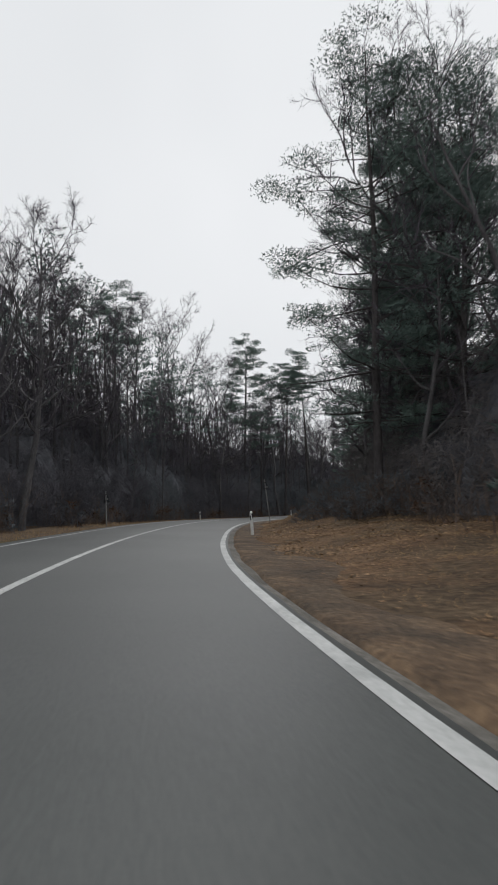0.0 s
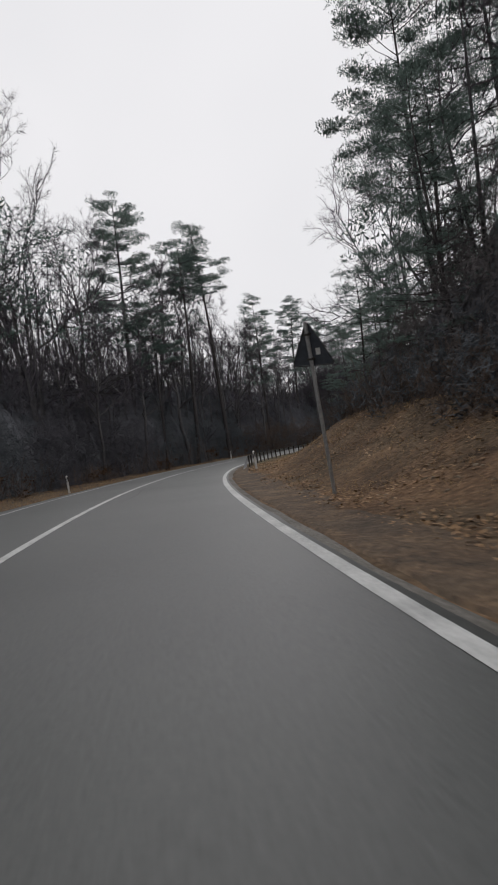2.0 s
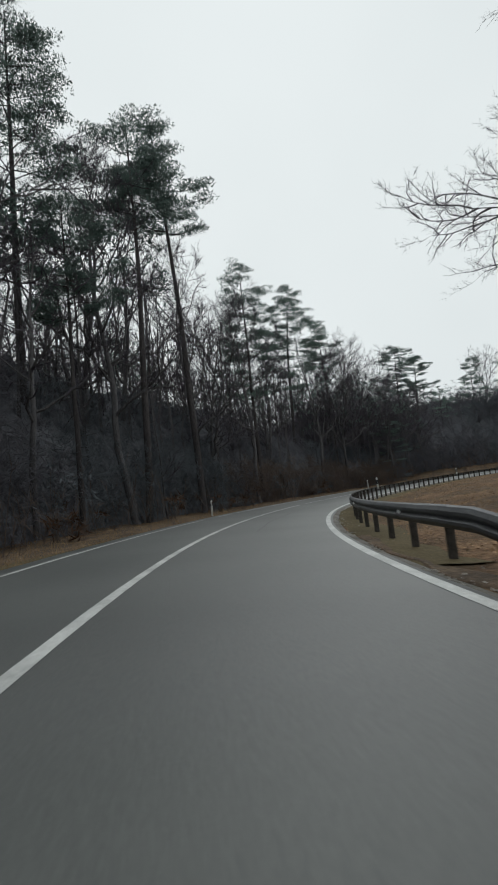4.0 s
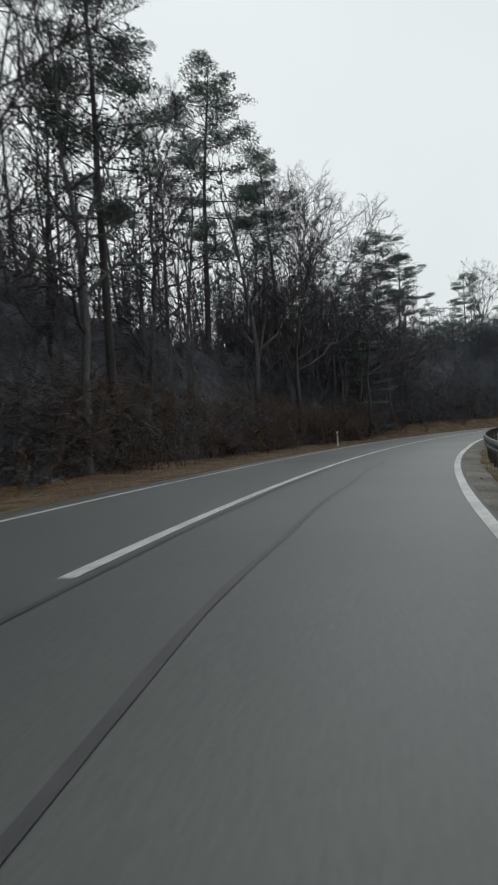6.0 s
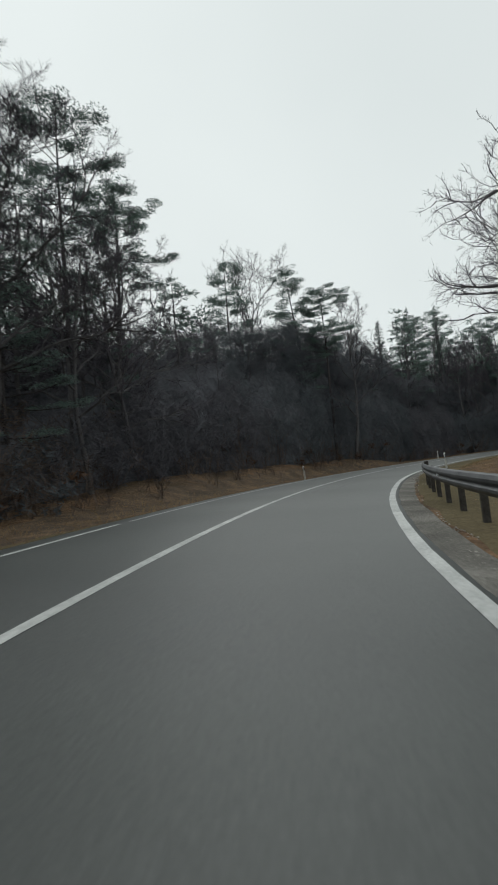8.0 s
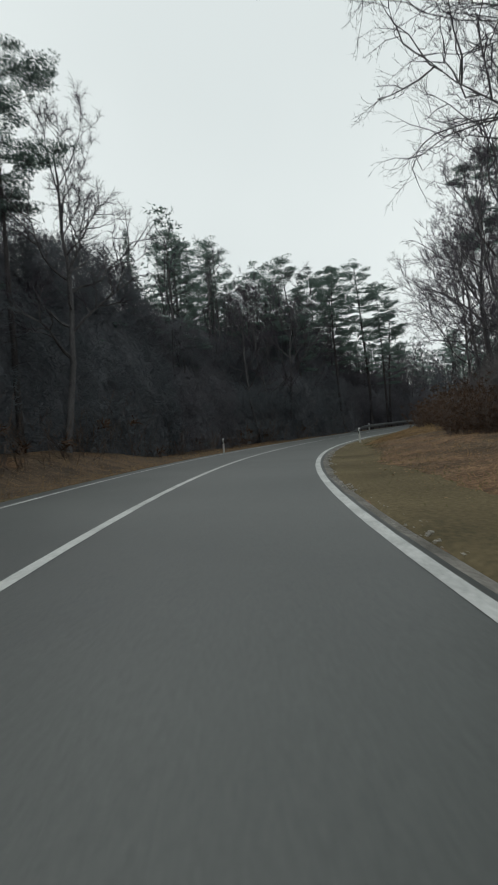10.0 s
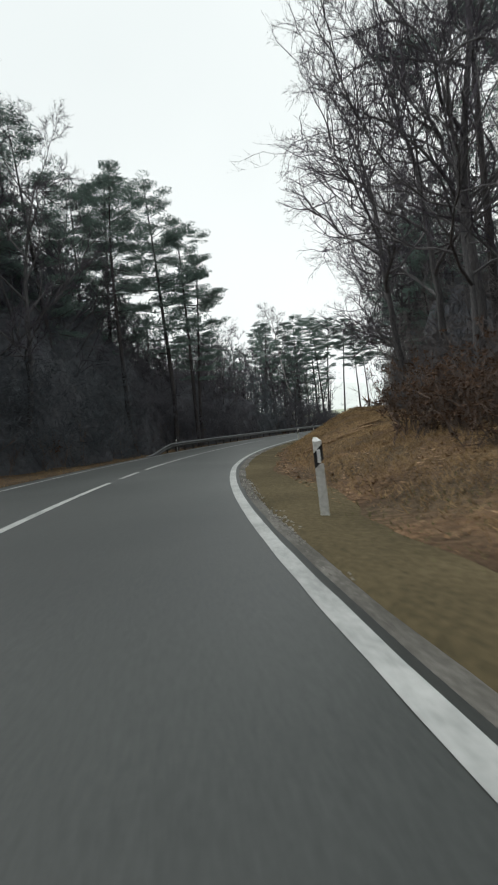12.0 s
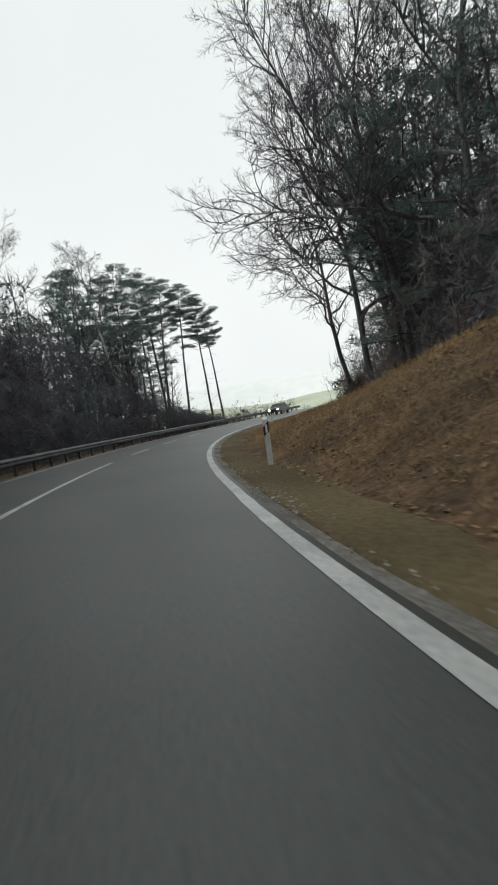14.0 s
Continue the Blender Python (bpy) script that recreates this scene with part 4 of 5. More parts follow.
BARES = [build_bare(21, 24, 0.25, 12, rich=0.78), build_bare(22, 24, 0.2, 13, start=0.34, rich=0.78), build_bare(23, 24, 0.3, 12, start=0.24, rich=0.85), build_bare(24, 22, 0.16, 14, birch=True, start=0.35, droop=0.025, rich=0.7)]
OAK = build_bare(28, 24, 0.48, 13, start=0.34, rich=1.0, crook=1.5)
BEECH = build_bare(29, 24, 0.33, 17, start=0.26, droop=0.016, rich=1.0, crook=0.9)
THIN_BARES = [build_bare(25, 24, 0.23, 10, start=0.28, rich=0.5), build_bare(26, 24, 0.2, 11, start=0.36, rich=0.5), build_bare(27, 24, 0.26, 10, start=0.22, rich=0.5)]
SPRUCES = [build_spruce(31, 9, 1.9, fine=8), build_spruce(32, 15, 2.4, fine=7), build_spruce(33, 21, 3.0, 0.12, 7)]
SAPS = [build_sapling(41, 9), build_sapling(42, 12), build_sapling(43, 14)]
used_first = set()
PLACED = []


REACH = {}


def reach(proto):
    """A tree's full height, and how far its crown (a pine: its top) stands off its foot."""
    if proto not in REACH:
        co = {}
        for o in proto.children:
            a = np.empty(len(o.data.vertices) * 3, np.float32)
            o.data.vertices.foreach_get("co", a)
            co[o.name.split(".")[0]] = a.reshape(-1, 3)
        top = co["crown"][:, :2].mean(0) if "bare" in proto.name else co["trunk"][np.argmax(co["trunk"][:, 2])]
        REACH[proto] = float(np.percentile(co["crown"][:, 2], 99.7)), (float(top[0]), float(top[1]))
    return REACH[proto]


def plant(proto, s, lat, height, turn=None, tilt=(0, 0), plumb=False, reaching=0.0):
    """height: of the whole tree. plumb: s and lat are those of its crown, not of its foot.
    reaching: degrees by which it leans out over the road, towards the light."""
    full, (dx, dy) = reach(proto)
    k = height / full
    x, y, z = on_ground(s, lat, -0.05)
    turn = rr.uniform(0, 360) if turn is None else turn
    if plumb:
        c, q = math.cos(radians(turn)), math.sin(radians(turn))
        x, y = x - k * (dx * c - dy * q), y - k * (dx * q + dy * c)
    h = float(np.interp(s, GS, GH))
    out = Vector((math.sin(h), -math.cos(h), 0)) * (1 if lat < 0 else -1)
    x, y = x - out.x * math.tan(radians(reaching)) * height, y - out.y * math.tan(radians(reaching)) * height
    m = pose(x, y, z) @ Matrix.Rotation(radians(reaching), 4, Vector((0, 0, 1)).cross(out)) @ pose(0, 0, 0, 0, 0, turn) @ pose(0, 0, 0, tilt[0], tilt[1], 0) @ Matrix.Diagonal((k, k, k, 1))
    PLACED.append((x, y))
    if proto.name not in used_first:
        used_first.add(proto.name)
        proto.matrix_basis = m
        return proto
    t = copy_thing(proto, Matrix.Identity(4))
    t.matrix_basis = m
    return t


# trees that stand out against the sky: kind, variant, x, y, height of the top
LANDMARKS = [
    ("pine", 0, 0.4, 104.2, 33.0), ("pine", 3, 9.7, 114.3, 32.0), ("pine", 2, 18.3, 126.0, 24.8), ("pine", 0, 27.6, 139.6, 27.3), ("pine", 3, 7.4, 109.0, 28.6), ("bare", 1, -14.6, 85.6, 34.6), ("pine", 3, -17.0, 84.0, 35.6),
    ("bare", 2, -7.6, 89.6, 34.8), ("bare", 2, -4.5, 95.5, 30), ("bare", 1, 4.0, 108.5, 27), ("bare", 0, 14.0, 121.8, 20.5), ("bare", 1, 22.5, 133.0, 20.5), ("bare", 1, 5.0, 106.0, 25), ("bare", 1, 11.5, 118.5, 24), ("bare", 1, 7.0, 113.5, 26), ("bare", 2, 13.5, 119.8, 21),
    ("pine", 3, 33.0, 145.5, 24), ("bare", 0, 44.5, 151.5, 19.5), ("bare", 1, 33.5, 141.0, 18.5), ("pine", 1, 50.5, 158.0, 22.5), ("pine", 1, 57.0, 163.5, 22),
    ("bare", 0, 53.0, 157.0, 15.5), ("bare", 2, 79.3, 177.3, 26), ("pine", 4, 75.6, 175.6, 23.3), ("pine", 4, 82.6, 173.6, 22.6), ("pine", 1, 84.0, 170.2, 20), ("bare", 1, 87.4, 169.2, 19),
    ("spruce", 2, 118.5, 183.0, 24.2), ("pine", 4, 113.0, 180.0, 21.5), ("pine", 0, 122.5, 184.5, 24), ("spruce", 2, 133.0, 187.0, 27.2), ("pine", 4, 128.0, 184.0, 25), ("spruce", 2, 108.0, 181.0, 20.5), ("spruce", 2, 125.5, 182.5, 22.5), ("spruce", 2, 112.0, 184.0, 22), ("bare", 1, 125.0, 177.0, 18), ("pine", 0, 133.5, 179.0, 22), ("bare", 0, 127.5, 174.0, 19.5), ("bare", 1, 119.0, 176.0, 16.5),
    ("pine", 0, 139.2, 172.0, 22), ("pine", 4, 148.0, 171.3, 24), ("pine", 1, 152.6, 169.4, 21.5), ("pine", 4, 154.0, 168.0, 18.5), ("pine", 4, 143.5, 173.5, 23), ("pine", 4, 131.6, 175.9, 22), ("pine", 0, 145.0, 177.0, 24),
    ("bare", 3, 192.0, 161.0, 22), ("pine", 4, 196.0, 158.5, 20), ("pine", 4, 202.5, 155.2, 20.5), ("pine", 4, 199.0, 160.0, 19.5), ("pine", 1, 206.5, 155.5, 21), ("pine", 0, 193.0, 164.0, 19), ("pine", 4, 189.0, 163.0, 18), ("pine", 3, 210.0, 151.5, 21.5), ("pine", 3, 215.5, 148.2, 22), ("pine", 3, 217.5, 145.0, 18.5), ("pine", 1, 213.0, 147.0, 19),
    ("bare", 1, 88.5, 144.5, 25), ("oak", 0, 83.6, 145.2, 24), ("pine", 4, 86.5, 145.9, 21.5), ("oak", 0, 116.5, 154.5, 17), ("bare", 1, 119.0, 153.0, 24), ("pine", 1, 123.0, 150.9, 25), ("beech", 0, 154.7, 149.0, 24.0), ("beech", 0, 161.7, 145.8, 23),  ("bare", 0, 158.5, 146.5, 23), ("pine", 1, 22.4, 71.9, 30.0), ("beech", 0, 26.9, 85.1, 27.5), ("oak", 0, 35.3, 142.8, 21.5), ("bare", 2, 61.8, 133.2, 25),
]
for kind, i, x, y, top in LANDMARKS:
    proto = {"pine": PINES, "bare": BARES, "spruce": SPRUCES, "oak": [OAK], "beech": [BEECH]}[kind][i]
    near_s = float(GS[int(np.argmin((GX - x) ** 2 + (GY - y) ** 2))])
    hh = float(np.interp(near_s, GS, GH))
    off = (x - float(np.interp(near_s, GS, GX))) * math.sin(hh) - (y - float(np.interp(near_s, GS, GY))) * math.cos(hh)
    full, (dx, dy) = reach(proto)
    side = 1 if off > 0 else -1
    lean = math.degrees(math.atan2(side * math.cos(hh), -side * math.sin(hh)) - math.atan2(dy, dx)) if kind in ("oak", "beech") else None
    plant(proto, near_s, off, top + 0.2 - float(ground_z(near_s, off)), turn=lean, plumb=True, reaching=3.2 if side < 0 and 60 < near_s < 180 else 0.0)
# tall bare trees on the outside of the bend, by s and lat
for i, s, lat, h in ((0, 47, -16, 22), (2, 52, -17.5, 22.5), (1, 57, -15, 21.5), (1, 43.5, -17, 20)):
    plant(BARES[i], s, lat, h)
# the dark stand on the inside of the bend
plant(BROAD_PINE, 31.0, 9.0, 27)
plant(BROAD_PINE, 63, 13.0, 17)
plant(BROAD_PINE, 68, 9.6, 9.5)
plant(BROAD_PINE, 73, 12.0, 12)
for s, lat, h in ((77, 9.8, 8.5), (81, 11.5, 10), (70.5, 11, 9), (85, 13.5, 9.5), (79, 14.5, 11)):
    plant(BROAD_PINE, s, lat, h)
plant(BROAD_PINE, 266, 10.2, 13)
plant(BROAD_PINE, 243, 13.5, 12)
plant(BROAD_PINE, 252, 14, 12)
for s, lat, h in ((36.5, 12.5, 20), (29.5, 13.0, 24), (34, 15.0, 27), (43, 14.0, 16), (52, 14.0, 15), (247, 12.5, 12), (258, 12.5, 13), (212, 15, 14), (264, 13.5, 13), (272, 12.5, 15), (262, 17.5, 14), (38, 15.5, 24), (46, 12.5, 19), (58, 11.5, 14), (280, 14, 14)):
    plant(BROAD_PINE, s, lat, h)
for s, lat, h in ((31, 13.5, 22), (50, 14.0, 22), (41, 12.5, 25), (274, 13.0, 15), (60, 15.5, 22)):
    plant(PINES[int(s) % 4], s, lat, h)
for i, s, lat, h in ((0, 39.5, 11.8, 17), (2, 36, 14.5, 22), (0, 236, 11.5, 21), (0, 205, 13.0, 19), (1, 41, 11.5, 20), (0, 34, 14.5, 29), (1, 41, 16.5, 24), (2, 262, 12.2, 23), (0, 255, 15.5, 24), (0, 47, 14.0, 18), (1, 171, 11.0, 19), (0, 192, 10.5, 18), (0, 240, 10, 21), (2, 272, 9.8, 21), (0, 282, 9.6, 18)):
    plant(BARES[i], s, lat, h)


for i, s, lat, h in ((1, 154, -15.5, 17), (0, 158, -17.5, 17), (1, 162, -16, 15), (0, 147, -17.5, 16), (1, 152, -19, 17), (1, 154.5, -11.8, 15.5), (0, 160.5, -12.0, 14), (2, 165, -12.4, 13.5)):
    plant(BARES[i], s, lat, h)
for s, lat, h in ((158, -14.0, 14.5), (166, -15.5, 12), (301, -16.5, 13), (305, -17.5, 13.5), (309, -18.5, 13), (313, -19, 12.5), (303, -21, 14), (311, -22, 14)):
    plant(BROAD_PINE, s, lat, h)


def free(x, y, gap):
    return all((x - a) ** 2 + (y - b) ** 2 > gap * gap for a, b in PLACED)


def forest(side, n, s_lo, s_hi, lat_lo, lat_hi, gap, mix, hmax, near):
    made = tries = 0
    while made < n and tries < n * 40:
        tries += 1
        s, lat = rr.uniform(s_lo, s_hi), side * (lat_lo + (lat_hi - lat_lo) * rr.random() ** 1.3)
        if side > 0 and 86 < s < 150 and lat < 20:
            continue
        x, y = map(float, xy(s, lat))
        if not free(x, y, gap):
            continue
        low = 1.0
        if side < 0 and 150 < s < 240:
            if lat > -15:
                continue
            low = 0.72 + 0.26 * float(step(200, 212, s))
        if side < 0 and s > 268:
            low = 0.78
        if side > 0 and 45 < s < 90 and lat < 16:
            low = 0.55
        r = rr.random()
        tilt = (rr.uniform(-2.5, 2.5), rr.uniform(-2.5, 2.5))
        if r < mix[0]:
            plant(rr.choice(PINES if abs(lat) < near else THIN_PINES), s, lat, rr.uniform(0.62, 0.85) * hmax * low, tilt=tilt)
        elif r < mix[1]:
            plant(rr.choice(BARES[:3] if abs(lat) < near else THIN_BARES), s, lat, rr.uniform(0.55, 0.85) * hmax * low, tilt=tilt)
        elif r < mix[2]:
            k = rr.randrange(2)
            plant(SPRUCES[k], s, lat, rr.uniform(6, 11) if k == 0 else rr.uniform(11, 16), tilt=tilt)
        else:
            k = rr.randrange(3)
            plant(SAPS[k], s, lat, rr.uniform(7, 14), tilt=tilt)
        made += 1


forest(-1, 228, 15, 312, 11, 38, 1.9, (0.11, 0.66, 0.73), 27, 12.2)
forest(1, 130, -5, 305, 9.8, 28, 1.9, (0.2, 0.66, 0.78), 24, 10.4)


# ---- woods behind, undergrowth, grass and leaves ----
def in_glade(s, lat):
    return lat > 0 and 90 < s < 148 and lat < 24


def build_far_woods():
    rng = np.random.default_rng(77)
    tg, cg, ng = Geo(), Geo(), Geo()
    for side, n, lo, hi, s0, s1 in ((-1, 1000, 15, 66, 10, 316), (-1, 560, 13.5, 32, 40, 168), (-1, 150, 12, 24, 236, 300), (1, 480, 13, 44, 0, 306)):
        for _ in range(n):
            s, lat = rng.uniform(s0, s1), side * (lo + (hi - lo) * rng.random() ** 1.25)
            if in_glade(s, lat):
                continue
            if side < 0 and 92 < s < 142 and rng.random() < 0.5:
                continue
            x, y, z = on_ground(s, lat)
            h = rng.uniform(16, 24) * (1.0 - 0.25 * float(step(118, 150, s))) if hi == 32 else rng.uniform(13, 21) * (0.78 + 0.3 * float(step(204, 218, s) * (1 - step(242, 254, s))) if side < 0 and s > 150 else 1.0)
            lean = rng.normal(0, 0.6, 2)
            bow = rng.normal(0, 0.35, 2)
            tg.tube([(x, y, z - 0.5), (x + lean[0] * 0.3 + bow[0], y + lean[1] * 0.3 + bow[1], z + h * 0.35), (x + lean[0] * 0.7 - bow[0], y + lean[1] * 0.7 - bow[1], z + h * 0.68), (x + lean[0] * 0.9, y + lean[1] * 0.9, z + h * 0.88)], [0.15, 0.11, 0.06, 0.015], 3)
            top = np.array([x + lean[0], y + lean[1], z + h])
            if rng.random() < 0.26:
                for _ in range(18):
                    ng.tris(needle_pad(rng, top + rng.normal(0, 1, 3) * np.array([1.0, 1.0, 1.5]) - np.array([0, 0, 2.4]), 0.85, 13, 1.9))
            else:
                for i in range(15 if hi == 32 else 11):
                    u = rng.uniform(0.26, 0.9)
                    a = rng.uniform(0, 6.28)
                    b = bent(rng, (x + lean[0] * u, y + lean[1] * u, z + h * u), (math.cos(a), math.sin(a), 1.2), h * 0.25 * (1.25 - u), 4, 0.24, 0.06)
                    cg.ribbon(b, 0.04, 0.01, side_way(rng, b[1] - b[0], 1.57))
                    cg.tris(twigs(rng, b, 21, 0.95, 0.0165))
    tagged(tg.ob("far_woods_trunks", BARK_GREY), "dark trunks of the woods behind the front trees", "woods", kind="stuff")
    tagged(cg.ob("far_woods_twigs", BARK_TWIG), "grey haze of leafless twigs in the woods", "woods", kind="stuff")
    tagged(ng.ob("far_woods_needles", NEEDLES), "dark needle crowns in the woods", "woods", kind="stuff")


def build_undergrowth():
    rng = np.random.default_rng(88)
    g, leaf, sp = Geo(), Geo(), Geo()
    for side, n, lo, hi, s0, s1 in ((-1, 2000, 9.4, 26, 10, 345), (1, 1200, 8.2, 20, -5, 300)):
        for _ in range(n):
            s, lat = rng.uniform(s0, s1), side * (lo + (hi - lo) * rng.random() ** 1.2)
            if side > 0 and 88 < s < 150 and lat < 17:
                continue
            x, y, z = on_ground(s, lat, -0.1)
            h = rng.uniform(1.2, 4.6) * (0.7 + 0.5 * noise.noise((s * 0.07, lat * 0.07, 4.0)))
            for _ in range(4):
                b = bent(rng, (x + rng.normal(0, 0.25), y + rng.normal(0, 0.25), z), (rng.normal(0, 0.3), rng.normal(0, 0.3), 1), h * rng.uniform(0.6, 1.1), 3, 0.12)
                g.ribbon(b, 0.016, 0.006, side_way(rng, b[1] - b[0], 1.57))
                g.tris(twigs(rng, b, 7, 0.8, 0.015))
            if rng.random() < 0.3:
                c = np.array([x, y, z + h * 0.45])
                leaf.tris(needle_clump(rng, c + rng.normal(0, 0.3, 3), 0.5, 26, 0.9, 0.09))
            if rng.random() < 0.12:
                for _ in range(7):
                    sp.tris(needle_clump(rng, np.array([x, y, z + rng.uniform(0.3, 1.0) * h]) + rng.normal(0, 0.5, 3), 0.5, 13, 0.8, 0.07))
    for _ in range(210):
        s = rng.uniform(197, 224)
        lat = rng.uniform(6.8 - 1.5 * float(step(208, 217, s)), 10)
        x, y, z = on_ground(s, lat, -0.05)
        h = rng.uniform(0.9, 2.2) + 0.9 * (lat - 5.3) / 4.7
        for _ in range(6):
            b = bent(rng, (x + rng.normal(0, 0.2), y + rng.normal(0, 0.2), z), (rng.normal(0, 0.35), rng.normal(0, 0.35), 1), h * rng.uniform(0.6, 1.1), 3, 0.14)
            g.ribbon(b, 0.013, 0.005, side_way(rng, b[1] - b[0], 1.57))
            for p in b[1:]:
                leaf.tris(needle_clump(rng, p, 0.15, 11, 0.9, 0.13))
            g.tris(twigs(rng, b, 8, 0.5, 0.01))
    for _ in range(420):  # bramble and ivy along the top of the first bank
        s = rng.uniform(26, 64)
        lat = rng.uniform(6.4 - 1.7 * float(step(28, 34, s) * (1 - step(40, 48, s))), 9.6)
        x, y, z = on_ground(s, lat, -0.1)
        h = rng.uniform(0.5, 1.1) + 0.5 * (lat - 6.4)
        for _ in range(5):
            b = bent(rng, (x + rng.normal(0, 0.25), y + rng.normal(0, 0.25), z), (rng.normal(0, 0.4), rng.normal(0, 0.4), 1), h * rng.uniform(0.6, 1.1), 3, 0.16)
            g.ribbon(b, 0.012, 0.005, side_way(rng, b[1] - b[0], 1.57))
            g.tris(twigs(rng, b, 8, 0.5, 0.01))
        for _ in range(3):
            sp.tris(needle_clump(rng, np.array([x, y, z + rng.uniform(0.2, 0.9) * h]) + rng.normal(0, 0.3, 3), 0.32, 14, 0.8, 0.06))
    tagged(g.ob("undergrowth", BRUSH), "tangled leafless brush at the edge of the woods", "undergrowth", kind="stuff")
    tagged(leaf.ob("withered_brush", OAKLEAF), "withered brown leaves in the brush", "undergrowth", kind="stuff")
    tagged(sp.ob("evergreen_brush", THICKET_N), "dark evergreen brush between the trunks", "undergrowth", kind="stuff")


def blades(rng, s, lat, hgt, n, lean):
    x, y = xy(s, lat)
    z = ground_z(s, lat)
    base = np.stack([x, y, z], 1)
    base = np.repeat(base, n, 0) + np.c_[rng.normal(0, 0.13, (len(s) * n, 2)), np.full(len(s) * n, -0.03)]
    d = rng.normal(0, lean, (len(base), 3))
    d[:, 2] = 1
    d /= np.linalg.norm(d, axis=1, keepdims=True)
    w = np.cross(d, rng.normal(0, 1, (len(base), 3)))
    w /= np.linalg.norm(w, axis=1, keepdims=True)
    ln = np.repeat(hgt, n)[:, None] * rng.uniform(0.6, 1.2, (len(base), 1))
    return np.stack([base - w * 0.007, base + w * 0.007, base + d * ln], 1)


def build_grass():
    rng = np.random.default_rng(99)
    dry, green, lit = Geo(), Geo(), Geo()
    n = 42000
    s = rng.uniform(-5, 300, n)
    dry.tris(blades(rng, s, rng.uniform(2.8, 9, n), rng.uniform(0.06, 0.17, n), 2, 0.9))
    s = rng.uniform(10, 330, 22000)
    s = s[(s < 112) | (s > 150) | (rng.random(22000) < 0.3)]
    dry.tris(blades(rng, s, -rng.uniform(6.3, 10, len(s)), rng.uniform(0.1, 0.36, len(s)), 2, 0.5))
    n = 38000
    s = rng.uniform(206, 292, n)
    dry.tris(blades(rng, s, 2.9 + 5.5 * rng.random(n) ** 0.8, rng.uniform(0.08, 0.26, n), 3, 0.85))
    s = rng.uniform(74, 300, 7000)
    green.tris(blades(rng, s, 1.8 + np.abs(rng.normal(0, 1.3, 7000)), rng.uniform(0.04, 0.1, 7000), 7, 1.0))
    s = rng.uniform(10, 330, 3000)
    green.tris(blades(rng, s, -6.0 - np.abs(rng.normal(0, 0.5, 3000)), rng.uniform(0.05, 0.12, 3000), 6, 0.6))
    n = 80000
    s = np.r_[rng.uniform(0, 295, 20000), rng.uniform(14, 78, 34000), rng.uniform(212, 292, 26000)]
    lat = 2.4 + 9.5 * rng.random(n) ** 1.3
    heap = np.array([noise.noise((p * 0.35, q * 0.6, 4.0)) for p, q in zip(s, lat)])
    keep = heap > rng.uniform(-0.3, 0.2, n)
    s, lat = s[keep], lat[keep]
    n = len(s)
    x, y = xy(s, lat)
    c = np.stack([x, y, ground_z(s, lat) + 0.008 + rng.uniform(0, 0.03, n)], 1)
    d = rng.normal(0, 1, (n, 3)) * np.array([1, 1, 0.2])
    d /= np.linalg.norm(d, axis=1, keepdims=True)
    e = np.cross(d, rng.normal(0, 0.18, (n, 3)) + np.array([0, 0, 1]))
    r = rng.uniform(0.024, 0.058, (n, 1))
    lit.tris(np.stack([c - d * r, c + e * r * 0.6, c + d * r], 1))
    lit.tris(np.stack([c - d * r, c + d * r, c - e * r * 0.6], 1))
    moss = Geo()
    s = rng.uniform(150, 214, 9000)
    moss.tris(blades(rng, s, 1.85 + np.abs(rng.normal(0, 1.2, 9000)), rng.uniform(0.04, 0.11, 9000), 4, 0.9))
    tagged(moss.ob("green_grass", MOSS), "short green grass under the guard rail", "grass", kind="stuff")
    tagged(dry.ob("dry_grass", GRASS_DRY), "dry golden-brown winter grass on the verges", "grass", kind="stuff")
    tagged(green.ob("verge_grass", GRASS_GREEN), "short dull green grass beside the shoulder", "grass", kind="stuff")
    tagged(lit.ob("leaf_litter", LITTER), "fallen brown leaves on the bank", "leaves", kind="stuff")


def thicket_top(s, lat):
    """Height of the close young growth: higher deep in the woods and along the outside of the bend."""
    q = abs(lat)
    lo = 11.5 if lat < 0 else 10.0
    t = 5.0 + 0.36 * min(q - lo, 18)
    if lat < 0:
        t += 3.4 * float(step(150, 185, s) * (1 - step(240, 262, s))) + 1.6 * float((1 - step(138, 150, s)) * step(15, 22, q)) + 2.5 * float(step(240, 256, s))
        t += 3.1 * float(step(38, 50, s) * (1 - step(112, 132, s))) + (2.4 + 2.2 * float(step(205, 220, s) * step(15, 20, q))) * float(step(180, 196, s) * (1 - step(244, 258, s)))
    else:
        t += 3.0 * float(step(232, 244, s) * (1 - step(280, 296, s))) + 1.5 * float(1 - step(62, 76, s))
    return t * (1.0 + 0.4 * noise.noise((s * 0.05, lat * 0.05, 8.0)) + 0.22 * noise.noise((s * 0.17, lat * 0.17, 3.0)))


def thicket_front(s, side):
    """How far from the driven track the close growth begins."""
    wob = -3.2 * float(step(226, 240, s) * (side < 0)) + 1.6 * noise.noise((s * 0.13, side * 3.0, 1.0)) + 0.7 * noise.noise((s * 0.5, side * 3.0, 5.0))
    inset = 12.5 * float(step(82, 92, s) * (1 - step(146, 156, s))) if side > 0 else 0.0
    return wob + inset


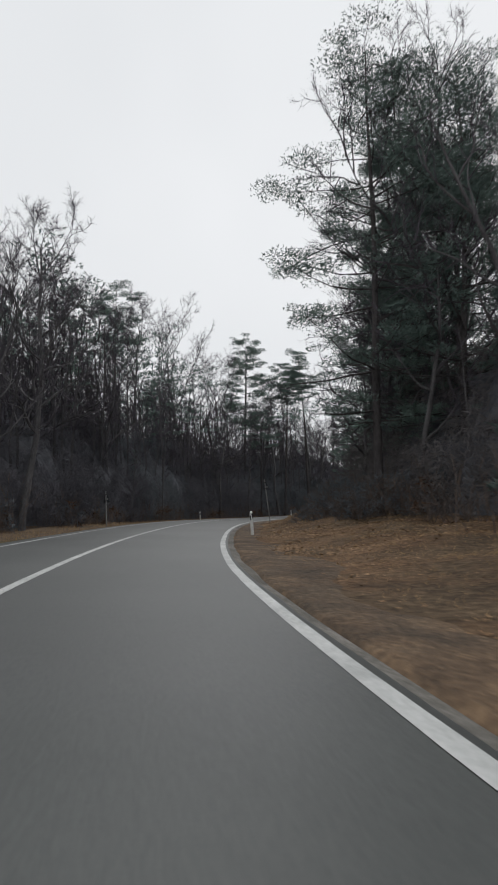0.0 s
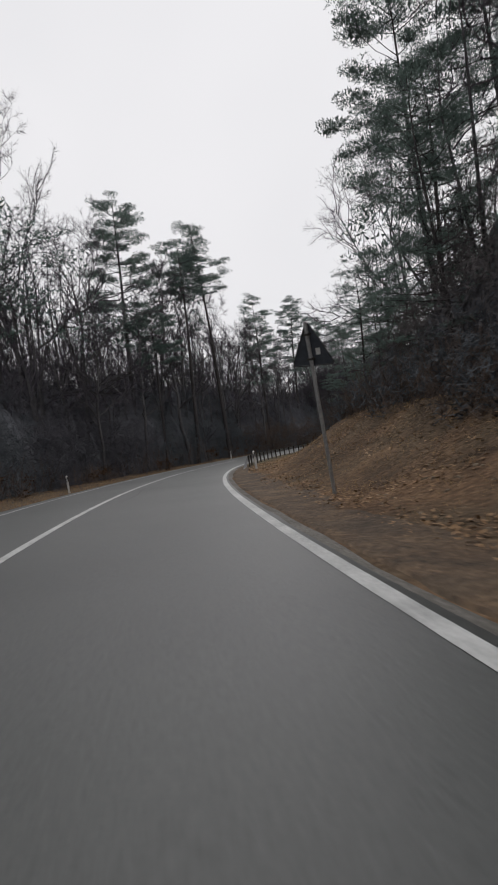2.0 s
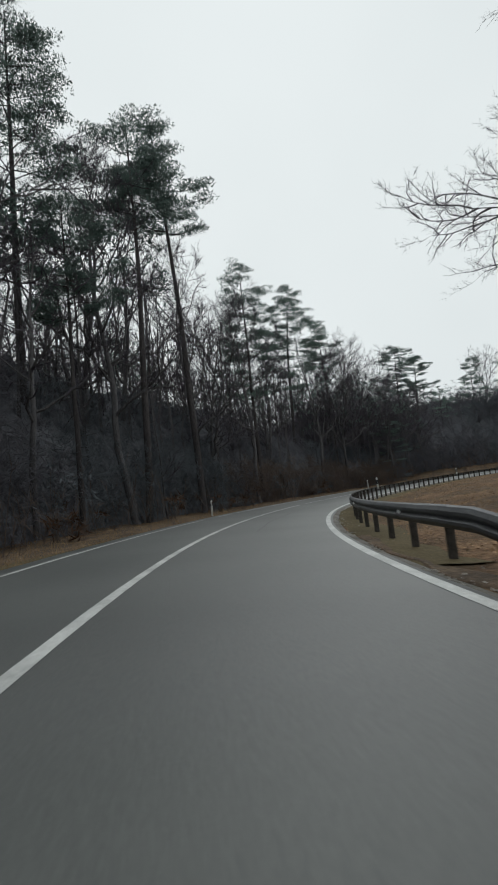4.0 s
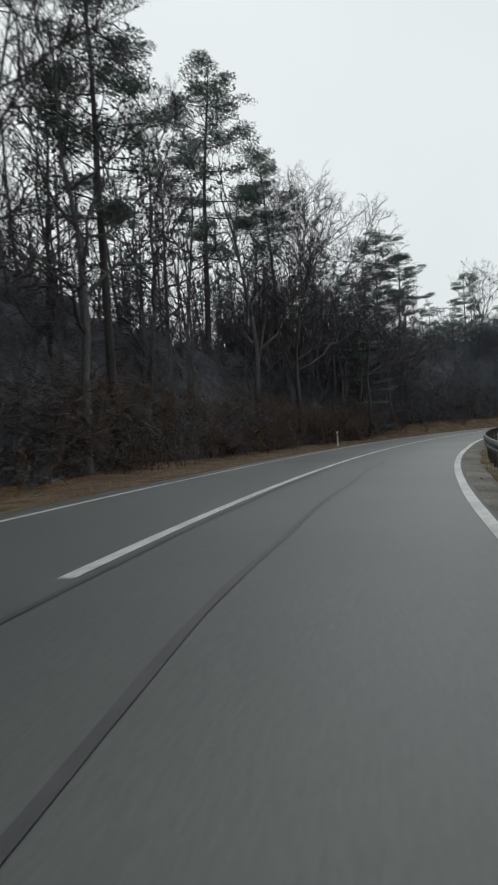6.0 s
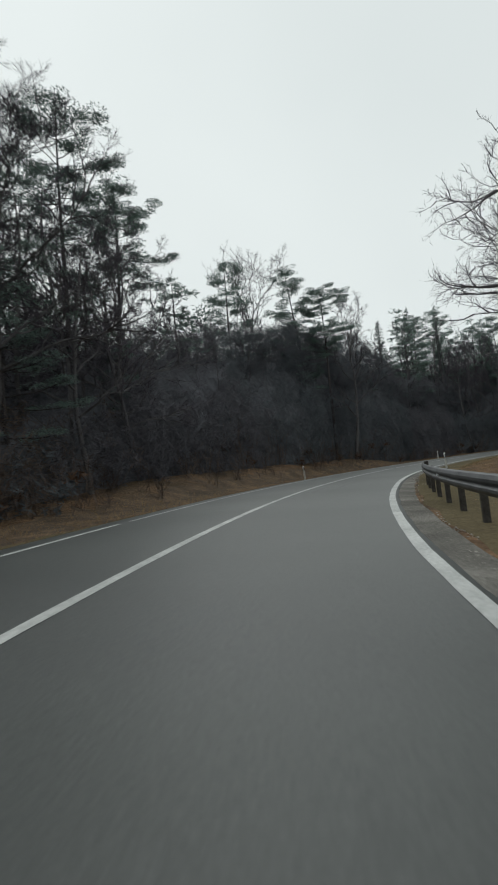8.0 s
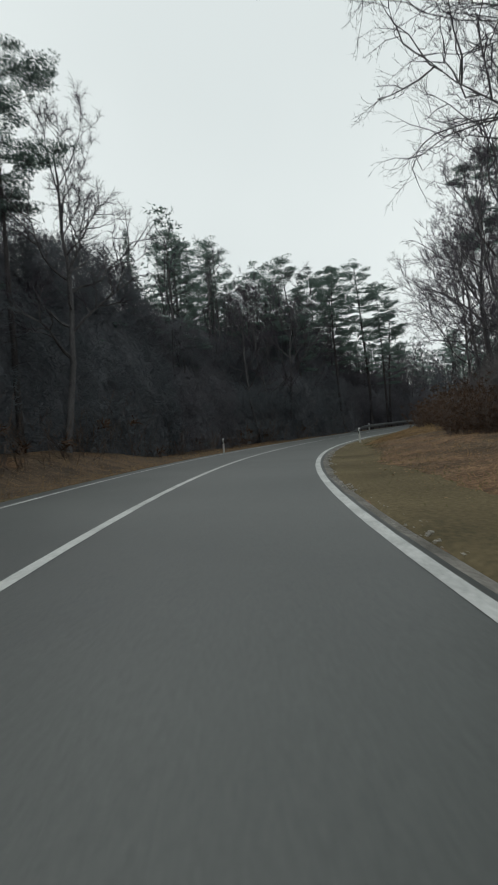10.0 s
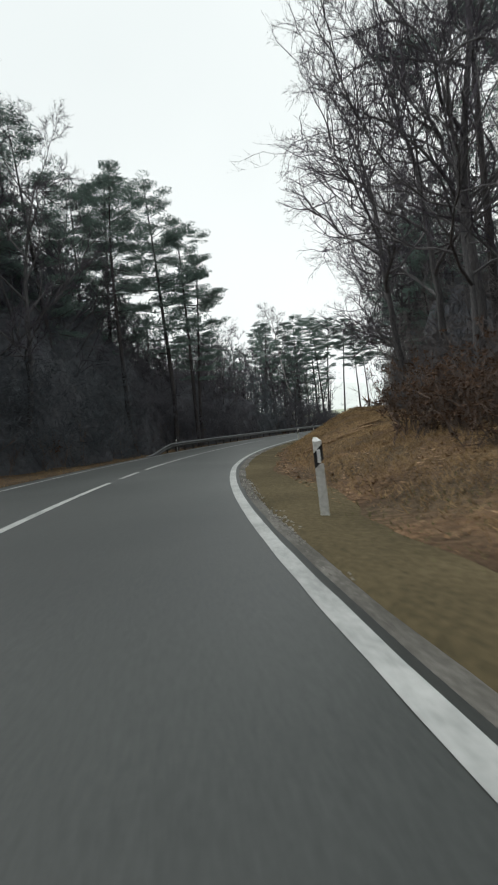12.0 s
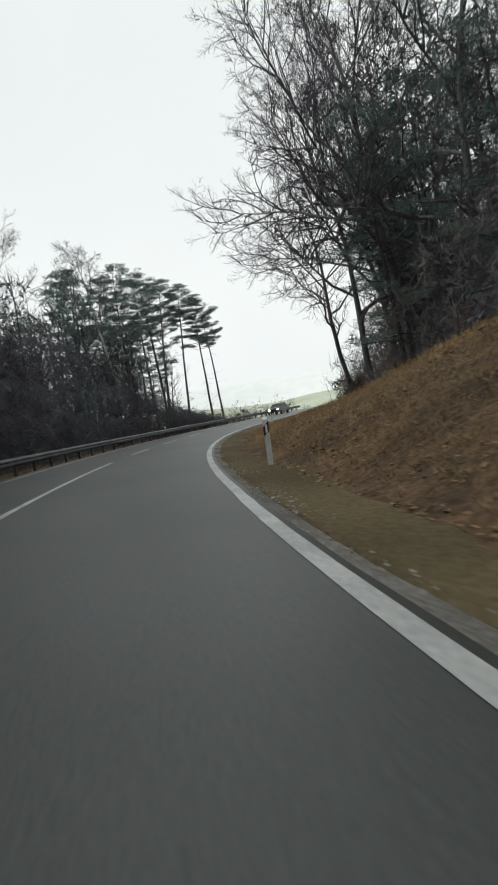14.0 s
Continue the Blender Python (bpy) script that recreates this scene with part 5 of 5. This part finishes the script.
def build_thicket():
    """Young growth close behind the front trees: a closed sheet, added as dark backing for its depth, frayed by clumps
    at its front and top.
    """
    rng = np.random.default_rng(66)
    for side, lo, hi, s0, s1 in ((-1, 12.6, 62, 4, 304), (1, 11.0, 42, -8, 300)):
        ss = np.arange(s0, s1, 1.1)
        qq = np.r_[lo, lo + 0.8, lo + 1.8, np.arange(lo + 3, hi, 1.4), hi]
        v, f, n = [], [], len(qq)
        for a in ss:
            shift = thicket_front(a, side)
            ends = min(float(step(s0, s0 + 8, a)), 1 - float(step(s1 - 34, s1 - 1, a)))
            for k, q in enumerate(qq):
                lat = side * (q + shift * (1 - step(lo + 3, hi, q)))
                x, y, z = on_ground(a, lat)
                rise = (0.02, 0.5, 0.82)[k] if k < 3 else 1.0
                rough = 0.75 * noise.noise((x * 0.8, y * 0.8, 0.0)) + 0.5 * noise.noise((x * 2.1, y * 2.1, 4.0))
                v.append((x + rng.normal(0, 0.16), y + rng.normal(0, 0.16), z - 0.3 + 0.76 * thicket_top(a, lat) * rise * ends + rough * (1.7 if k else 0.1) + (min(1.6, rng.exponential(0.5)) * ends if k > 2 else 0)))
        f = [(i * n + j, i * n + j + 1, (i + 1) * n + j + 1, (i + 1) * n + j) for i in range(len(ss) - 1) for j in range(n - 1)]
        tagged(mesh_ob("deep_thicket", v, f, THICKET_DEEP), "closed sheet standing in for the dark growth deep in the woods", "thicket", kind="stuff")
    g, e, w, r = Geo(), Geo(), Geo(), Geo()
    for side, n, s0, s1 in ((-1, 20000, 5, 312), (1, 9500, -8, 306)):
        for _ in range(n):
            a = rng.uniform(s0, s1)
            front = rng.random() < 0.55
            edge = (12.6 if side < 0 else 11.0) + thicket_front(a, side)
            inward = rng.uniform(-1.5, 1.4) if front else 1.4 + 30 * rng.random() ** 2.4
            q = side * (edge + inward)
            if abs(q) < 8.3:
                continue
            x, y, z = on_ground(a, q)
            reach = 0.55 + 0.25 * (inward + 1.5) / 2.9 if front else 1.0
            u = rng.random() * reach if front else rng.uniform(0.72, 1.08)
            ends = min(1.0, 1.25 - float(step(s1 - 40, s1, a)))
            c = np.array([x, y, z + u * ends * thicket_top(a, q)])
            brown = side < 0 and front and rng.random() < float(step(112, 124, a) * (1 - step(150, 166, a)))
            (w if brown else r if side > 0 else e if noise.noise((a * 0.05, q * 0.05, 2.0)) > 0.05 else g).tris(needle_clump(rng, c, rng.uniform(0.5, 0.9), 24, 1.0, 0.024))
    for _ in range(6500):  # the high, frayed top of the young growth facing the guard rail
        a, q = rng.uniform(184, 250), -(13.0 + 24 * rng.random() ** 1.4)
        x, y, z = on_ground(a, q)
        c = np.array([x, y, z + rng.uniform(0.74, 1.06) * thicket_top(a, q)])
        (e if rng.random() < 0.5 else g).tris(needle_clump(rng, c, rng.uniform(0.5, 1.0), 22, 1.0, 0.024))
    tagged(r.ob("inner_thicket", THICKET_D), "dense dark brown brush on the inside of the bend", "thicket", kind="stuff")
    tagged(w.ob("brown_thicket", BRUSH), "brownish leafless brush along the edge of the woods", "thicket", kind="stuff")
    tagged(g.ob("thicket", THICKET_B), "dense dark thicket of young bare growth in the woods", "thicket", kind="stuff")
    tagged(e.ob("evergreen_thicket", THICKET_N), "dense dark young evergreens in the woods", "thicket", kind="stuff")


build_far_woods()
build_thicket()
build_undergrowth()
build_grass()


# ---- distance: hills over the valley, their haze painted into the base colours ----
def build_hills():
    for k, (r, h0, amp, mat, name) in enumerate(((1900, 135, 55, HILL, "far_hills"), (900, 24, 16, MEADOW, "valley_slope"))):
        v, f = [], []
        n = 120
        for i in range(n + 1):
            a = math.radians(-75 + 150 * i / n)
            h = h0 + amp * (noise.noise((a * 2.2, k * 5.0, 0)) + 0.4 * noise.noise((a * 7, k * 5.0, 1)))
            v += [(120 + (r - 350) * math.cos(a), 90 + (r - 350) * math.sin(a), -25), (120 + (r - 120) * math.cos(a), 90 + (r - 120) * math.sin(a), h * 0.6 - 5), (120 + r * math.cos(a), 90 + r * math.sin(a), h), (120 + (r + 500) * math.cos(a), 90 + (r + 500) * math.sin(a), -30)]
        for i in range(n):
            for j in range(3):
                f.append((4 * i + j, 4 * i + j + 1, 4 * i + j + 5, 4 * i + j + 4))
        tagged(mesh_ob(name, v, f, mat, smooth=True), "hills beyond the valley, pale with haze put into their colour" if k == 0 else "far meadow slope with haze put into its colour", "backdrop", kind="structure")


build_hills()
